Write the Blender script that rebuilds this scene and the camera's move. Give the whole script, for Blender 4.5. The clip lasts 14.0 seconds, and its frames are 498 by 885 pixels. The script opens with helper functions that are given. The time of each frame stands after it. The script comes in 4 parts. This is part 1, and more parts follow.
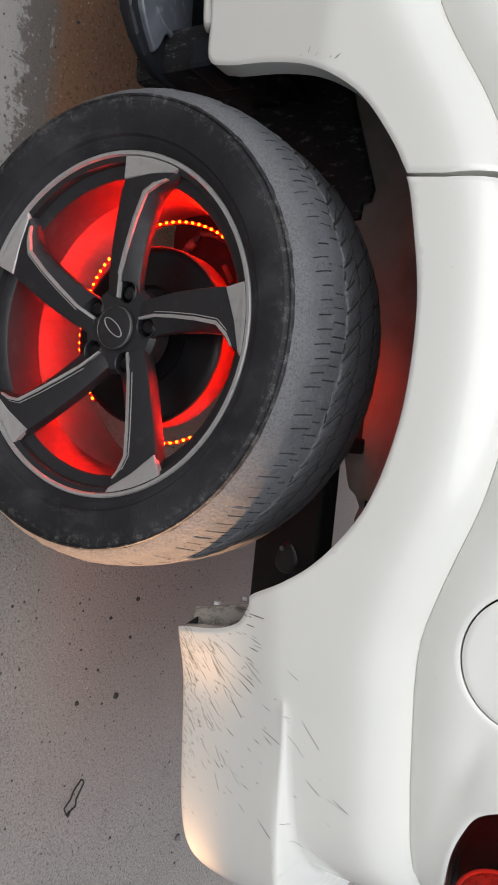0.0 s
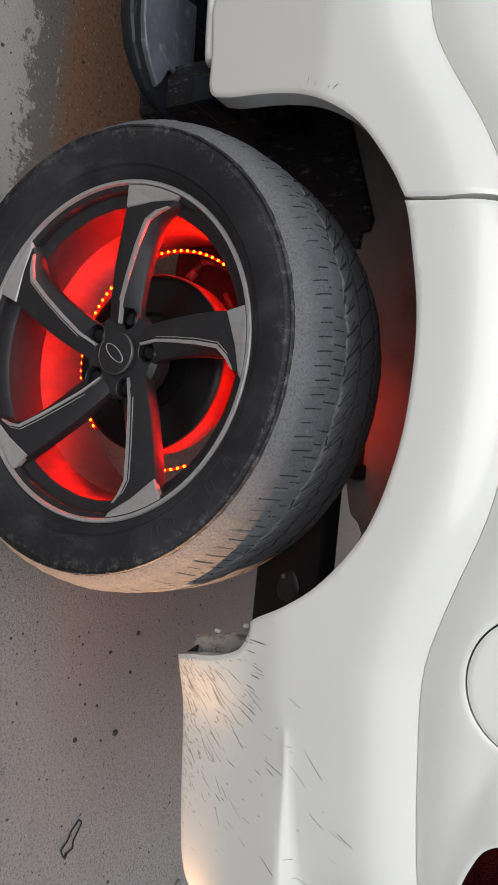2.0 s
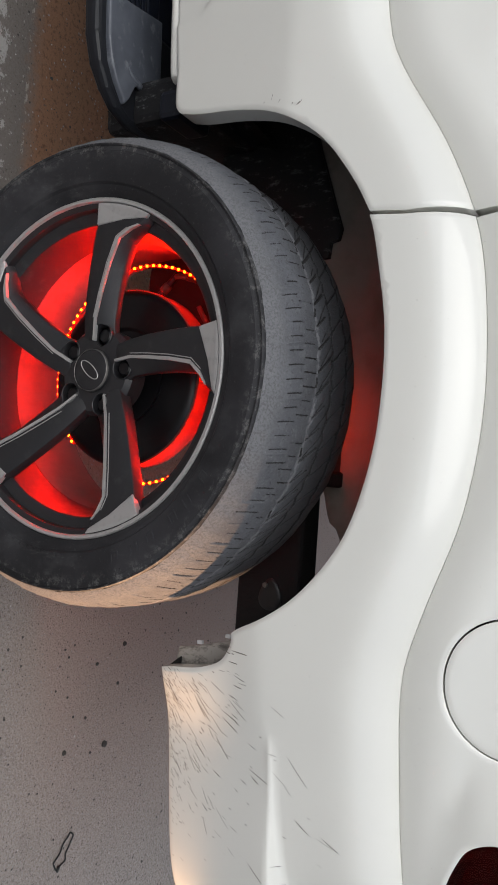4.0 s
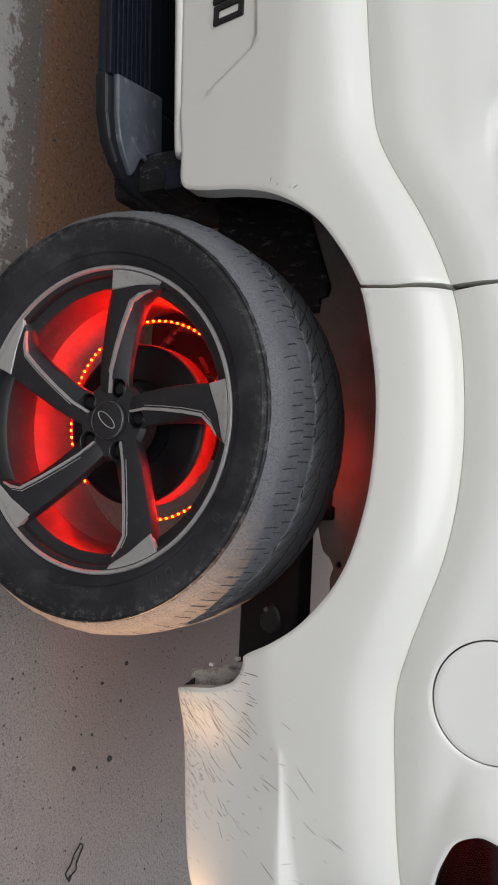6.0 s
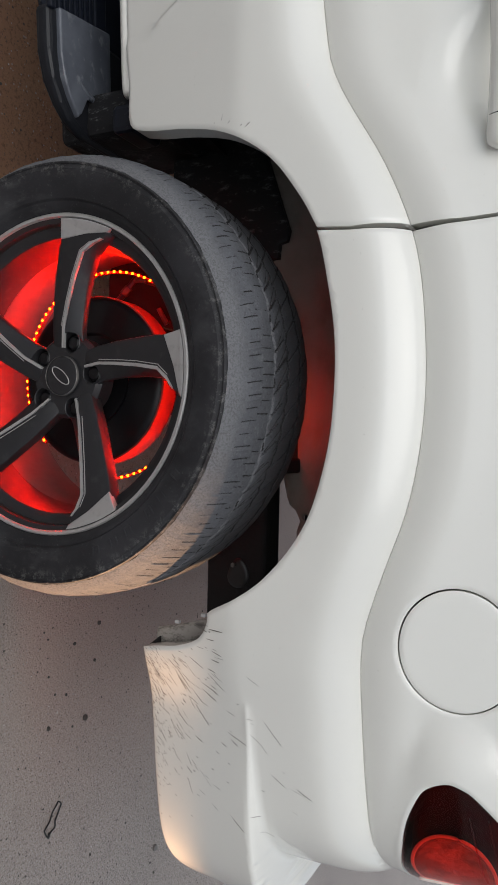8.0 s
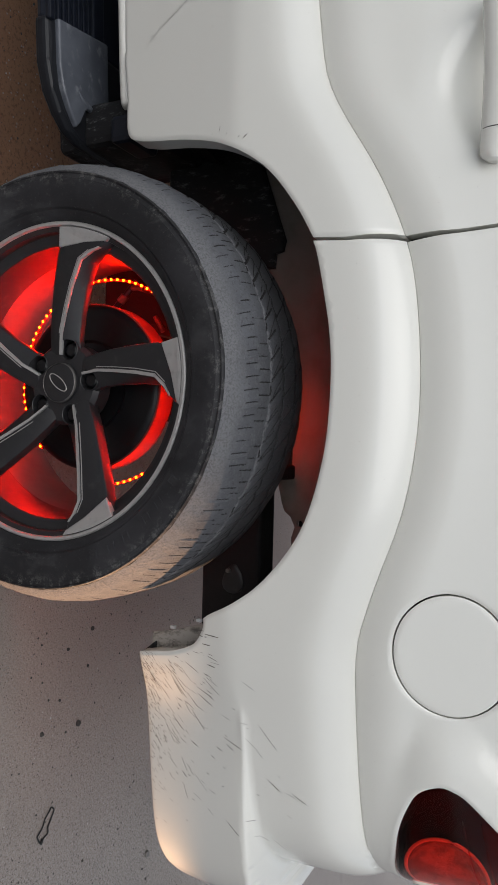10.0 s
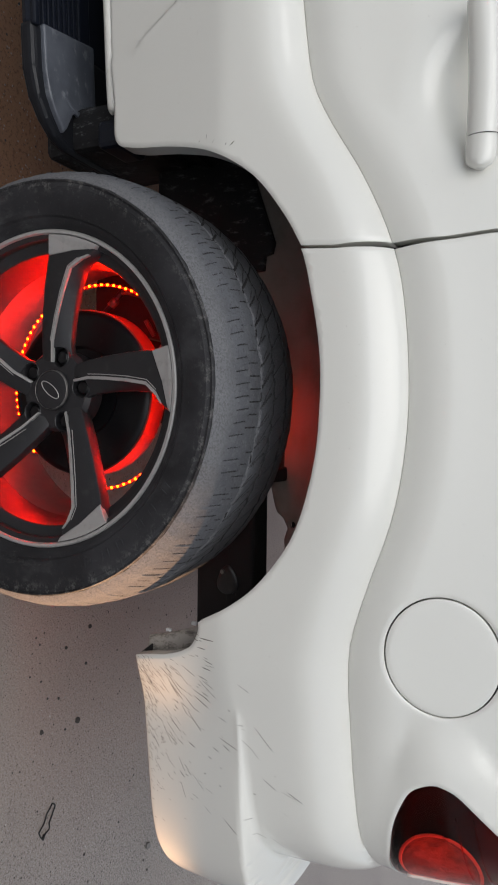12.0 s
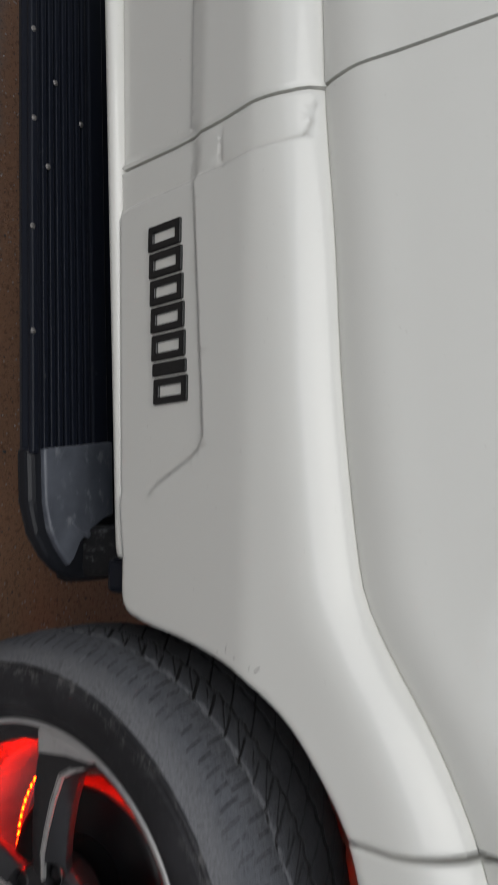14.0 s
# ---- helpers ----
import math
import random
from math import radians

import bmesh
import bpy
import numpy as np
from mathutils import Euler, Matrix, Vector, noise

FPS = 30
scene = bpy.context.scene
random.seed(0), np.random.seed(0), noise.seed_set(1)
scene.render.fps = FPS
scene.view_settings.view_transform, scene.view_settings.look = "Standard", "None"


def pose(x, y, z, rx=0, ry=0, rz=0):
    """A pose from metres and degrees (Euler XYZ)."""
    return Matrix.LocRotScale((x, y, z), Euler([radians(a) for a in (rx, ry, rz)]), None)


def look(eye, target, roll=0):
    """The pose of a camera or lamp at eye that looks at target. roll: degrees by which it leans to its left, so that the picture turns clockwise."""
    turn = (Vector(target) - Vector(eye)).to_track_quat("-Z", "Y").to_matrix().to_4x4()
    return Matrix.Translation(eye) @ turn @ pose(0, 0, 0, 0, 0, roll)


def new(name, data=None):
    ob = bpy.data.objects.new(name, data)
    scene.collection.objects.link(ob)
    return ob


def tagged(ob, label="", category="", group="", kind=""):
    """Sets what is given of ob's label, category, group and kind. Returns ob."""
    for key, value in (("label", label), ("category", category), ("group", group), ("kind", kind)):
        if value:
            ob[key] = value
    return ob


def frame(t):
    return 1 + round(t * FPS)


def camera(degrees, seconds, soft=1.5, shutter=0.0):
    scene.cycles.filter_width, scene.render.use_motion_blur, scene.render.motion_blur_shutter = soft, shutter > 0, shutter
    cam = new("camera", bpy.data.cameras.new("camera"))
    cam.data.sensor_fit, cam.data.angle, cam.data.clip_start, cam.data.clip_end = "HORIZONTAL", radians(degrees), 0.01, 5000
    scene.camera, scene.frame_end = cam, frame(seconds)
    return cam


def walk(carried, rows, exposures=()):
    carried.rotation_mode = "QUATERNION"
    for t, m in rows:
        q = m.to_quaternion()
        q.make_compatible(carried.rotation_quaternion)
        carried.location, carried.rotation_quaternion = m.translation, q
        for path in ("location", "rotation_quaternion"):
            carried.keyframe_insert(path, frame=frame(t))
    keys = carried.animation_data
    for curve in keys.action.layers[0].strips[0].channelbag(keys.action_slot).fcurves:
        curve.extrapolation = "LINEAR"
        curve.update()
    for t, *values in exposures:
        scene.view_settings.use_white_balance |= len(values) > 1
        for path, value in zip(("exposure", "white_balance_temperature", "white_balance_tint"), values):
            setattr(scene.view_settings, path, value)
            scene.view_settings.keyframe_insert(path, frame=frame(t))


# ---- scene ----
SIZE = 1.07
cam = camera(35.0, 14.0, soft=1.15, shutter=0.5)
ROWS = [
    (0.0, 0.1389, -0.8835, 1.1537, -10.53, -59.01, 101.56),
    (0.5, 0.1551, -0.8811, 1.1598, -9.19, -57.47, 101.56),
    (1.0, 0.1635, -0.8760, 1.1577, -6.72, -57.88, 100.91),
    (1.5, 0.1632, -0.8756, 1.1556, -6.13, -58.14, 101.10),
    (2.0, 0.1650, -0.8771, 1.1562, -7.25, -58.83, 101.35),
    (2.5, 0.1563, -0.8503, 1.1624, -5.41, -59.17, 98.49),
    (3.0, 0.1466, -0.8556, 1.1630, -5.68, -59.52, 98.53),
    (5.5, 0.1499, -0.9902, 1.1912, -1.52, -61.15, 96.78),
    (6.0, 0.1017, -1.0300, 1.1876, -2.33, -62.42, 96.34),
    (6.5, 0.1008, -1.0059, 1.1841, -3.28, -62.87, 96.37),
    (7.0, 0.1029, -0.9818, 1.1876, -2.63, -63.23, 94.72),
    (7.5, 0.1046, -0.9768, 1.1894, -3.05, -63.53, 94.34),
    (8.0, 0.1043, -0.9832, 1.2017, -2.59, -63.81, 93.06),
    (10.5, 0.1040, -1.0002, 1.1987, -2.70, -64.69, 93.68),
    (11.0, 0.1026, -1.0003, 1.2003, -2.60, -64.92, 93.10),
    (11.5, 0.0944, -1.0016, 1.2096, -1.65, -64.90, 91.77),
    (12.0, 0.0717, -1.0070, 1.2092, -1.93, -64.87, 91.60),
    (12.3, 0.0301, -0.9705, 1.1867, -1.90, -64.17, 91.13),
    (12.5, -0.0008, -0.9201, 1.1766, -0.55, -62.69, 90.16),
    (12.7, -0.0508, -0.8667, 1.1759, 0.50, -61.46, 88.97),
    (13.0, -0.1328, -0.8342, 1.1779, 1.84, -60.67, 89.99),
    (13.3, -0.2600, -0.8176, 1.1724, 4.67, -60.42, 90.39),
    (13.5, -0.3601, -0.8173, 1.1860, 5.81, -60.16, 88.98),
    (13.7, -0.4381, -0.8069, 1.1928, 5.18, -58.84, 89.50),
    (14.0, -0.5158, -0.7354, 1.1595, 4.69, -57.72, 90.88),
]
walk(cam, [(t, pose(x, y, z, rx, ry, rz)) for t, x, y, z, rx, ry, rz in ROWS],
     [(0, 0.68), (1.5, 0.58), (3, 0.56), (6.5, 0.46), (11, 0.29), (12.5, 0.42), (13, 0.46), (14, 0.07)])

# ---- world and light ----
world = bpy.data.worlds.new("overcast_sky")
scene.world = world
world.use_nodes = True
wn, wl = world.node_tree.nodes, world.node_tree.links
sky = wn.new("ShaderNodeTexSky")
sky.sky_type, sky.sun_disc = "NISHITA", False
sky.sun_elevation, sky.sun_rotation = radians(58), radians(200)
soft_sky = wn.new("ShaderNodeHueSaturation")
soft_sky.inputs["Saturation"].default_value = 0.36
wl.new(sky.outputs[0], soft_sky.inputs["Color"])
wl.new(soft_sky.outputs[0], wn["Background"].inputs["Color"])
wn["Background"].inputs["Strength"].default_value = 0.10
sun = new("sun", bpy.data.lights.new("sun", "SUN"))
sun.data.energy, sun.data.angle, sun.data.color = 1.22, radians(60), (1.0, 0.985, 0.96)
sun.matrix_world = look((-0.6, -3.6, 4.9), (0, 0, 0.4))
# spot added for an unseen warm source, low behind the car
warm_lamp = new("warm_low_spot", bpy.data.lights.new("warm_low_spot", "SPOT"))
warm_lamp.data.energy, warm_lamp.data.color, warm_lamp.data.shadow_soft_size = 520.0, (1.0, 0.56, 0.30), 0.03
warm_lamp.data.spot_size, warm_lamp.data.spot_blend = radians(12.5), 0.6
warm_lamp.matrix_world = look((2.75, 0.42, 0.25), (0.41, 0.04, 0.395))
scene.view_settings.exposure = 0.0

# ---- materials ----
def material(name, colour, rough=0.5, metal=0.0, coat=0.0):
    m = bpy.data.materials.new(name)
    m.use_nodes = True
    b = m.node_tree.nodes["Principled BSDF"]
    b.inputs["Base Color"].default_value = (*colour, 1)
    b.inputs["Roughness"].default_value = rough
    b.inputs["Metallic"].default_value = metal
    b.inputs["Coat Weight"].default_value = coat
    b.inputs["Coat Roughness"].default_value = 0.04
    return m


def noise_node(m, scale, detail=4.0, rough=0.6, stretch=(1, 1, 1)):
    n, l = m.node_tree.nodes, m.node_tree.links
    geo = n.new("ShaderNodeNewGeometry")
    mp = n.new("ShaderNodeMapping")
    mp.inputs["Scale"].default_value = stretch
    tex = n.new("ShaderNodeTexNoise")
    tex.inputs["Scale"].default_value, tex.inputs["Detail"].default_value, tex.inputs["Roughness"].default_value = scale, detail, rough
    l.new(geo.outputs["Position"], mp.inputs["Vector"])
    l.new(mp.outputs[0], tex.inputs["Vector"])
    return tex.outputs["Fac"]


def ramp(m, fac, lo, hi):
    r = m.node_tree.nodes.new("ShaderNodeMapRange")
    r.interpolation_type = "SMOOTHSTEP"
    r.inputs["From Min"].default_value, r.inputs["From Max"].default_value = lo, hi
    m.node_tree.links.new(fac, r.inputs["Value"])
    return r.outputs[0]


def maths(m, op, a, b):
    n = m.node_tree.nodes.new("ShaderNodeMath")
    n.operation = op
    for k, v in ((0, a), (1, b)):
        if isinstance(v, (int, float)):
            n.inputs[k].default_value = v
        else:
            m.node_tree.links.new(v, n.inputs[k])
    return n.outputs[0]


def tint(m, fac, colour, strength=1.0, base=None):
    """Lays a colour over the material's base colour where fac is high."""
    n, l = m.node_tree.nodes, m.node_tree.links
    b = n["Principled BSDF"].inputs["Base Color"]
    mix = n.new("ShaderNodeMix")
    mix.data_type = "RGBA"
    if b.is_linked:
        l.new(b.links[0].from_socket, mix.inputs[6])
    else:
        mix.inputs[6].default_value = b.default_value
    mix.inputs[7].default_value = (*colour, 1)
    l.new(maths(m, "MULTIPLY", fac, strength), mix.inputs[0])
    l.new(mix.outputs[2], b)


def bump(m, fac, strength, distance):
    n, l = m.node_tree.nodes, m.node_tree.links
    bp = n.new("ShaderNodeBump")
    bp.inputs["Strength"].default_value, bp.inputs["Distance"].default_value = strength, distance
    l.new(fac, bp.inputs["Height"])
    target = n["Principled BSDF"].inputs["Normal"]
    if target.is_linked:
        l.new(target.links[0].from_socket, bp.inputs["Normal"])
    l.new(bp.outputs[0], target)


def coord(m, axis):
    n = m.node_tree.nodes
    geo, sep = n.new("ShaderNodeNewGeometry"), n.new("ShaderNodeSeparateXYZ")
    m.node_tree.links.new(geo.outputs["Position"], sep.inputs[0])
    return sep.outputs[axis]


def rough_by(m, fac, lo, hi):
    r = m.node_tree.nodes.new("ShaderNodeMapRange")
    r.inputs["To Min"].default_value, r.inputs["To Max"].default_value = lo, hi
    m.node_tree.links.new(fac, r.inputs["Value"])
    m.node_tree.links.new(r.outputs[0], m.node_tree.nodes["Principled BSDF"].inputs["Roughness"])


paint = material("pearl_white_paint", (0.735, 0.73, 0.68), 0.35, 0.0, 0.8)
tint(paint, ramp(paint, noise_node(paint, 3.0, 5), 0.5, 0.8), (0.66, 0.65, 0.60), 0.35)
tint(paint, ramp(paint, noise_node(paint, 260.0, 2), 0.72, 0.80), (0.35, 0.33, 0.29), 0.5)
rough_by(paint, noise_node(paint, 14.0, 5), 0.28, 0.46)

seam_black = material("seam_rubber", (0.015, 0.015, 0.015), 0.7)
primer = material("dark_underseal", (0.014, 0.014, 0.015), 0.75)
primer.node_tree.nodes["Principled BSDF"].inputs["Specular IOR Level"].default_value = 0.25
bump(primer, noise_node(primer, 90.0, 5), 0.5, 0.004)
tint(primer, ramp(primer, noise_node(primer, 30.0, 6, 0.7, (0.5, 1, 2.5)), 0.6, 0.8), (0.09, 0.085, 0.08), 0.7)

liner_black = material("black_arch_liner", (0.012, 0.012, 0.013), 0.6)
tint(liner_black, ramp(liner_black, noise_node(liner_black, 34.0, 7, 0.75, (2.4, 1, 1)), 0.54, 0.68), (0.20, 0.205, 0.21), 0.55)
tint(liner_black, ramp(liner_black, noise_node(liner_black, 6.0, 4), 0.56, 0.75), (0.010, 0.010, 0.011), 0.85)
liner_black.node_tree.nodes["Principled BSDF"].inputs["Specular IOR Level"].default_value = 0.25
bump(liner_black, noise_node(liner_black, 60.0, 6), 0.4, 0.004)

wheelhouse_metal = material("primed_wheelhouse_metal", (0.22, 0.195, 0.165), 0.6)
tint(wheelhouse_metal, ramp(wheelhouse_metal, noise_node(wheelhouse_metal, 11.0, 6), 0.45, 0.75), (0.12, 0.095, 0.075), 0.7)
bump(wheelhouse_metal, noise_node(wheelhouse_metal, 40.0, 3), 0.15, 0.003)

rubber = material("tyre_rubber", (0.012, 0.012, 0.0135), 0.62)
rubber.node_tree.nodes["Principled BSDF"].inputs["Specular IOR Level"].default_value = 0.35
tint(rubber, ramp(rubber, noise_node(rubber, 5.0, 5, 0.6), 0.38, 0.68), (0.034, 0.034, 0.038), 0.9)
tint(rubber, ramp(rubber, noise_node(rubber, 13.0, 6, 0.6, (1, 1, 0.7)), 0.52, 0.72), (0.060, 0.060, 0.063), 0.55)
tint(rubber, ramp(rubber, noise_node(rubber, 30.0, 8, 0.7, (1, 1, 0.4)), 0.58, 0.74), (0.10, 0.10, 0.10), 0.35)
tint(rubber, ramp(rubber, noise_node(rubber, 210.0, 4, 0.7), 0.60, 0.70), (0.10, 0.098, 0.096), 0.30)
hub_x, hub_z = coord(rubber, 0), maths(rubber, "SUBTRACT", coord(rubber, 2), 0.364)
from_hub = maths(rubber, "SQRT", maths(rubber, "ADD", maths(rubber, "MULTIPLY", hub_x, hub_x), maths(rubber, "MULTIPLY", hub_z, hub_z)), 0.0)
scuffed = maths(rubber, "MULTIPLY", ramp(rubber, from_hub, 0.300, 0.326), ramp(rubber, noise_node(rubber, 75.0, 7, 0.8), 0.50, 0.62))
tint(rubber, scuffed, (0.17, 0.165, 0.158), 0.6)
rough_by(rubber, noise_node(rubber, 9.0, 5), 0.48, 0.78)
bump(rubber, noise_node(rubber, 260.0, 3), 0.2, 0.0012)

tread_rubber = material("dusty_tread_rubber", (0.080, 0.084, 0.094), 0.75)
tint(tread_rubber, ramp(tread_rubber, noise_node(tread_rubber, 7.0, 5, 0.6), 0.35, 0.7), (0.118, 0.124, 0.140), 0.8)
tint(tread_rubber, ramp(tread_rubber, noise_node(tread_rubber, 70.0, 6, 0.75), 0.50, 0.68), (0.155, 0.158, 0.166), 0.4)
tint(tread_rubber, ramp(tread_rubber, noise_node(tread_rubber, 150.0, 5, 0.75), 0.54, 0.66), (0.036, 0.037, 0.040), 0.65)
tint(tread_rubber, ramp(tread_rubber, noise_node(tread_rubber, 260.0, 4, 0.8), 0.55, 0.66), (0.21, 0.21, 0.215), 0.35)
across = maths(tread_rubber, "ADD", coord(tread_rubber, 1), maths(tread_rubber, "MULTIPLY", noise_node(tread_rubber, 45.0, 8, 0.8), 0.045))
dust = ramp(tread_rubber, across, 0.042, 0.008)
tint(tread_rubber, dust, (0.20, 0.20, 0.205), 0.5)
tint(tread_rubber, maths(tread_rubber, "MULTIPLY", dust, ramp(tread_rubber, noise_node(tread_rubber, 330.0, 4, 0.7), 0.46, 0.60)), (0.050, 0.050, 0.053), 0.5)
ridge = maths(tread_rubber, "ABSOLUTE", maths(tread_rubber, "SUBTRACT", across, 0.0955), 0.0)
tint(tread_rubber, maths(tread_rubber, "MULTIPLY", ramp(tread_rubber, ridge, 0.0055, 0.001), ramp(tread_rubber, noise_node(tread_rubber, 24.0, 6, 0.7), 0.30, 0.55)), (0.25, 0.255, 0.27), 0.7)
tint(tread_rubber, ramp(tread_rubber, across, 0.104, 0.135), (0.060, 0.062, 0.067), 0.65)
bump(tread_rubber, noise_node(tread_rubber, 200.0, 5), 0.7, 0.003)
bump(tread_rubber, noise_node(tread_rubber, 55.0, 7, 0.75), 0.4, 0.004)
# darker rubber on sunk faces puts the grooves' depth shade into the colour
groove_rubber = material("dark_groove_rubber", (0.018, 0.018, 0.019), 0.9)
tint(groove_rubber, ramp(groove_rubber, noise_node(groove_rubber, 60.0, 5), 0.5, 0.7), (0.045, 0.044, 0.043), 0.7)

alloy_dark = material("satin_dark_grey_alloy", (0.020, 0.020, 0.022), 0.38, 0.15)
tint(alloy_dark, ramp(alloy_dark, noise_node(alloy_dark, 45.0, 6), 0.55, 0.8), (0.055, 0.054, 0.053), 0.5)
rough_by(alloy_dark, noise_node(alloy_dark, 60.0, 4), 0.3, 0.52)
alloy_bright = material("machined_grey_alloy", (0.46, 0.455, 0.445), 0.40, 0.5)
tint(alloy_bright, ramp(alloy_bright, noise_node(alloy_bright, 70.0, 5), 0.5, 0.8), (0.26, 0.255, 0.25), 0.5)
barrel_alloy = material("cast_barrel_alloy", (0.075, 0.071, 0.067), 0.5, 0.0)
tint(barrel_alloy, ramp(barrel_alloy, noise_node(barrel_alloy, 14.0, 6, 0.65, (1, 0.5, 1)), 0.42, 0.68), (0.042, 0.038, 0.034), 0.8)
drum_black = material("black_brake_drum", (0.006, 0.006, 0.007), 0.35, 0.0)
drum_black.node_tree.nodes["Principled BSDF"].inputs["Specular IOR Level"].default_value = 0.3
tint(drum_black, ramp(drum_black, noise_node(drum_black, 60.0, 6), 0.6, 0.8), (0.03, 0.026, 0.024), 0.5)
steel = material("dull_steel", (0.22, 0.21, 0.2), 0.5, 0.7)

step_black = material("black_step_plastic", (0.007, 0.009, 0.015), 0.36)
step_black.node_tree.nodes["Principled BSDF"].inputs["Specular IOR Level"].default_value = 0.3
tint(step_black, ramp(step_black, noise_node(step_black, 40.0, 6, 0.7), 0.62, 0.78), (0.09, 0.095, 0.10), 0.5)
step_grey = material("scuffed_dark_plastic", (0.055, 0.062, 0.076), 0.42)
tint(step_grey, ramp(step_grey, noise_node(step_grey, 9.0, 4, 0.6), 0.35, 0.75), (0.12, 0.13, 0.152), 0.8)
tint(step_grey, ramp(step_grey, noise_node(step_grey, 38.0, 5, 0.6, (0.8, 1.2, 0.3)), 0.54, 0.72), (0.28, 0.29, 0.31), 0.5)
end_black = material("worn_black_plastic", (0.010, 0.011, 0.014), 0.42)
end_black.node_tree.nodes["Principled BSDF"].inputs["Specular IOR Level"].default_value = 0.3
tint(end_black, ramp(end_black, noise_node(end_black, 60.0, 7, 0.8, (0.6, 1.2, 1)), 0.64, 0.74), (0.16, 0.165, 0.17), 0.6)
clip_grey = material("light_grey_clip", (0.6, 0.6, 0.6), 0.45)
badge_black = material("gloss_black_badge", (0.01, 0.01, 0.01), 0.2)
mud = material("dry_mud_streak", (0.17, 0.15, 0.125), 0.9)
tint(mud, ramp(mud, noise_node(mud, 60.0, 4), 0.45, 0.6), (0.06, 0.052, 0.044), 0.9)
flange_dirty = material("dirty_white_flange", (0.36, 0.34, 0.31), 0.6)
tint(flange_dirty, ramp(flange_dirty, noise_node(flange_dirty, 70.0, 6, 0.7, (1, 2, 0.6)), 0.45, 0.62), (0.07, 0.065, 0.06), 0.8)

lamp_glass = material("red_lamp_lens", (0.90, 0.035, 0.02), 0.03)
lamp_glass.node_tree.nodes["Principled BSDF"].inputs["Transmission Weight"].default_value = 1.0
lamp_glass.node_tree.nodes["Principled BSDF"].inputs["IOR"].default_value = 1.22
lamp_core = material("pale_reflector", (0.95, 0.78, 0.70), 0.30)
lamp_bowl = material("dull_reflector_bowl", (0.74, 0.52, 0.42), 0.22)
lamp_bowl.node_tree.nodes["Principled BSDF"].inputs["Metallic"].default_value = 0.55
tint(lamp_bowl, ramp(lamp_bowl, noise_node(lamp_bowl, 26.0, 4, 0.6), 0.42, 0.62), (0.30, 0.17, 0.13), 0.7)
bump(lamp_bowl, noise_node(lamp_bowl, 45.0, 3), 0.6, 0.006)
lamp_house = material("dark_lamp_housing", (0.035, 0.020, 0.030), 0.25)

def glow(m, colour, strength):
    b = m.node_tree.nodes["Principled BSDF"]
    b.inputs["Emission Color"].default_value = (*colour, 1)
    b.inputs["Emission Strength"].default_value = strength
    return m


led = glow(material("red_led", (0.8, 0.02, 0.01), 0.4), (1.0, 0.0040, 0.0001), 380.0)
led_dim = glow(material("dim_red_led", (0.8, 0.02, 0.01), 0.4), (1.0, 0.022, 0.003), 48.0)
# the beads' red glow on the tape is put into its base colour
tape_red = material("red_glow_tape", (0.30, 0.03, 0.02), 0.35)
drum_steel = material("bare_drum_steel", (0.05, 0.042, 0.037), 0.5)
tint(drum_steel, ramp(drum_steel, noise_node(drum_steel, 35.0, 5), 0.45, 0.7), (0.035, 0.028, 0.024), 0.7)

concrete = material("worn_concrete_ground", (0.40, 0.352, 0.326), 0.86)
tint(concrete, ramp(concrete, noise_node(concrete, 1.7, 6), 0.4, 0.75), (0.28, 0.248, 0.23), 0.7)
tint(concrete, ramp(concrete, noise_node(concrete, 9.0, 6, 0.65), 0.52, 0.72), (0.24, 0.215, 0.20), 0.5)
tint(concrete, ramp(concrete, noise_node(concrete, 210.0, 4, 0.75), 0.46, 0.58), (0.50, 0.475, 0.46), 0.75)
tint(concrete, ramp(concrete, noise_node(concrete, 150.0, 4, 0.75), 0.53, 0.61), (0.095, 0.085, 0.08), 0.75)
tint(concrete, ramp(concrete, noise_node(concrete, 420.0, 3, 0.8), 0.52, 0.60), (0.13, 0.115, 0.105), 0.6)
tint(concrete, ramp(concrete, noise_node(concrete, 340.0, 3, 0.8), 0.57, 0.63), (0.62, 0.60, 0.58), 0.6)
line_y = coord(concrete, 1)
edge = maths(concrete, "MULTIPLY", maths(concrete, "SUBTRACT", noise_node(concrete, 14.0, 5, 0.7), 0.5), 0.06)
line_e = maths(concrete, "ADD", line_y, edge)
# dirty strip beside the car: flaking grey paint, dark grime, then a browner area
along = coord(concrete, 0)
grime = maths(concrete, "MULTIPLY", ramp(concrete, maths(concrete, "ADD", along, maths(concrete, "MULTIPLY", edge, 3.0)), 0.05, -0.25), ramp(concrete, line_e, -0.20, 0.02))
# warm light near the wheel painted in as a lighter, browner wash
tint(concrete, maths(concrete, "MULTIPLY", ramp(concrete, line_e, 0.12, 0.42), ramp(concrete, maths(concrete, "ADD", coord(concrete, 0), edge), 1.25, 0.5)), (0.54, 0.405, 0.335), 0.75)
tint(concrete, grime, (0.175, 0.150, 0.130), 0.85)
brown_area = maths(concrete, "MULTIPLY", ramp(concrete, maths(concrete, "ADD", line_e, maths(concrete, "MULTIPLY", noise_node(concrete, 40.0, 5, 0.7), 0.05)), 0.20, 0.26), ramp(concrete, maths(concrete, "ADD", along, edge), 0.45, -0.2))
brown_area = maths(concrete, "MULTIPLY", brown_area, maths(concrete, "MULTIPLY", ramp(concrete, line_e, 1.9, 1.3), ramp(concrete, along, -2.6, -1.9)))
tint(concrete, brown_area, (0.35, 0.165, 0.080), 0.88)
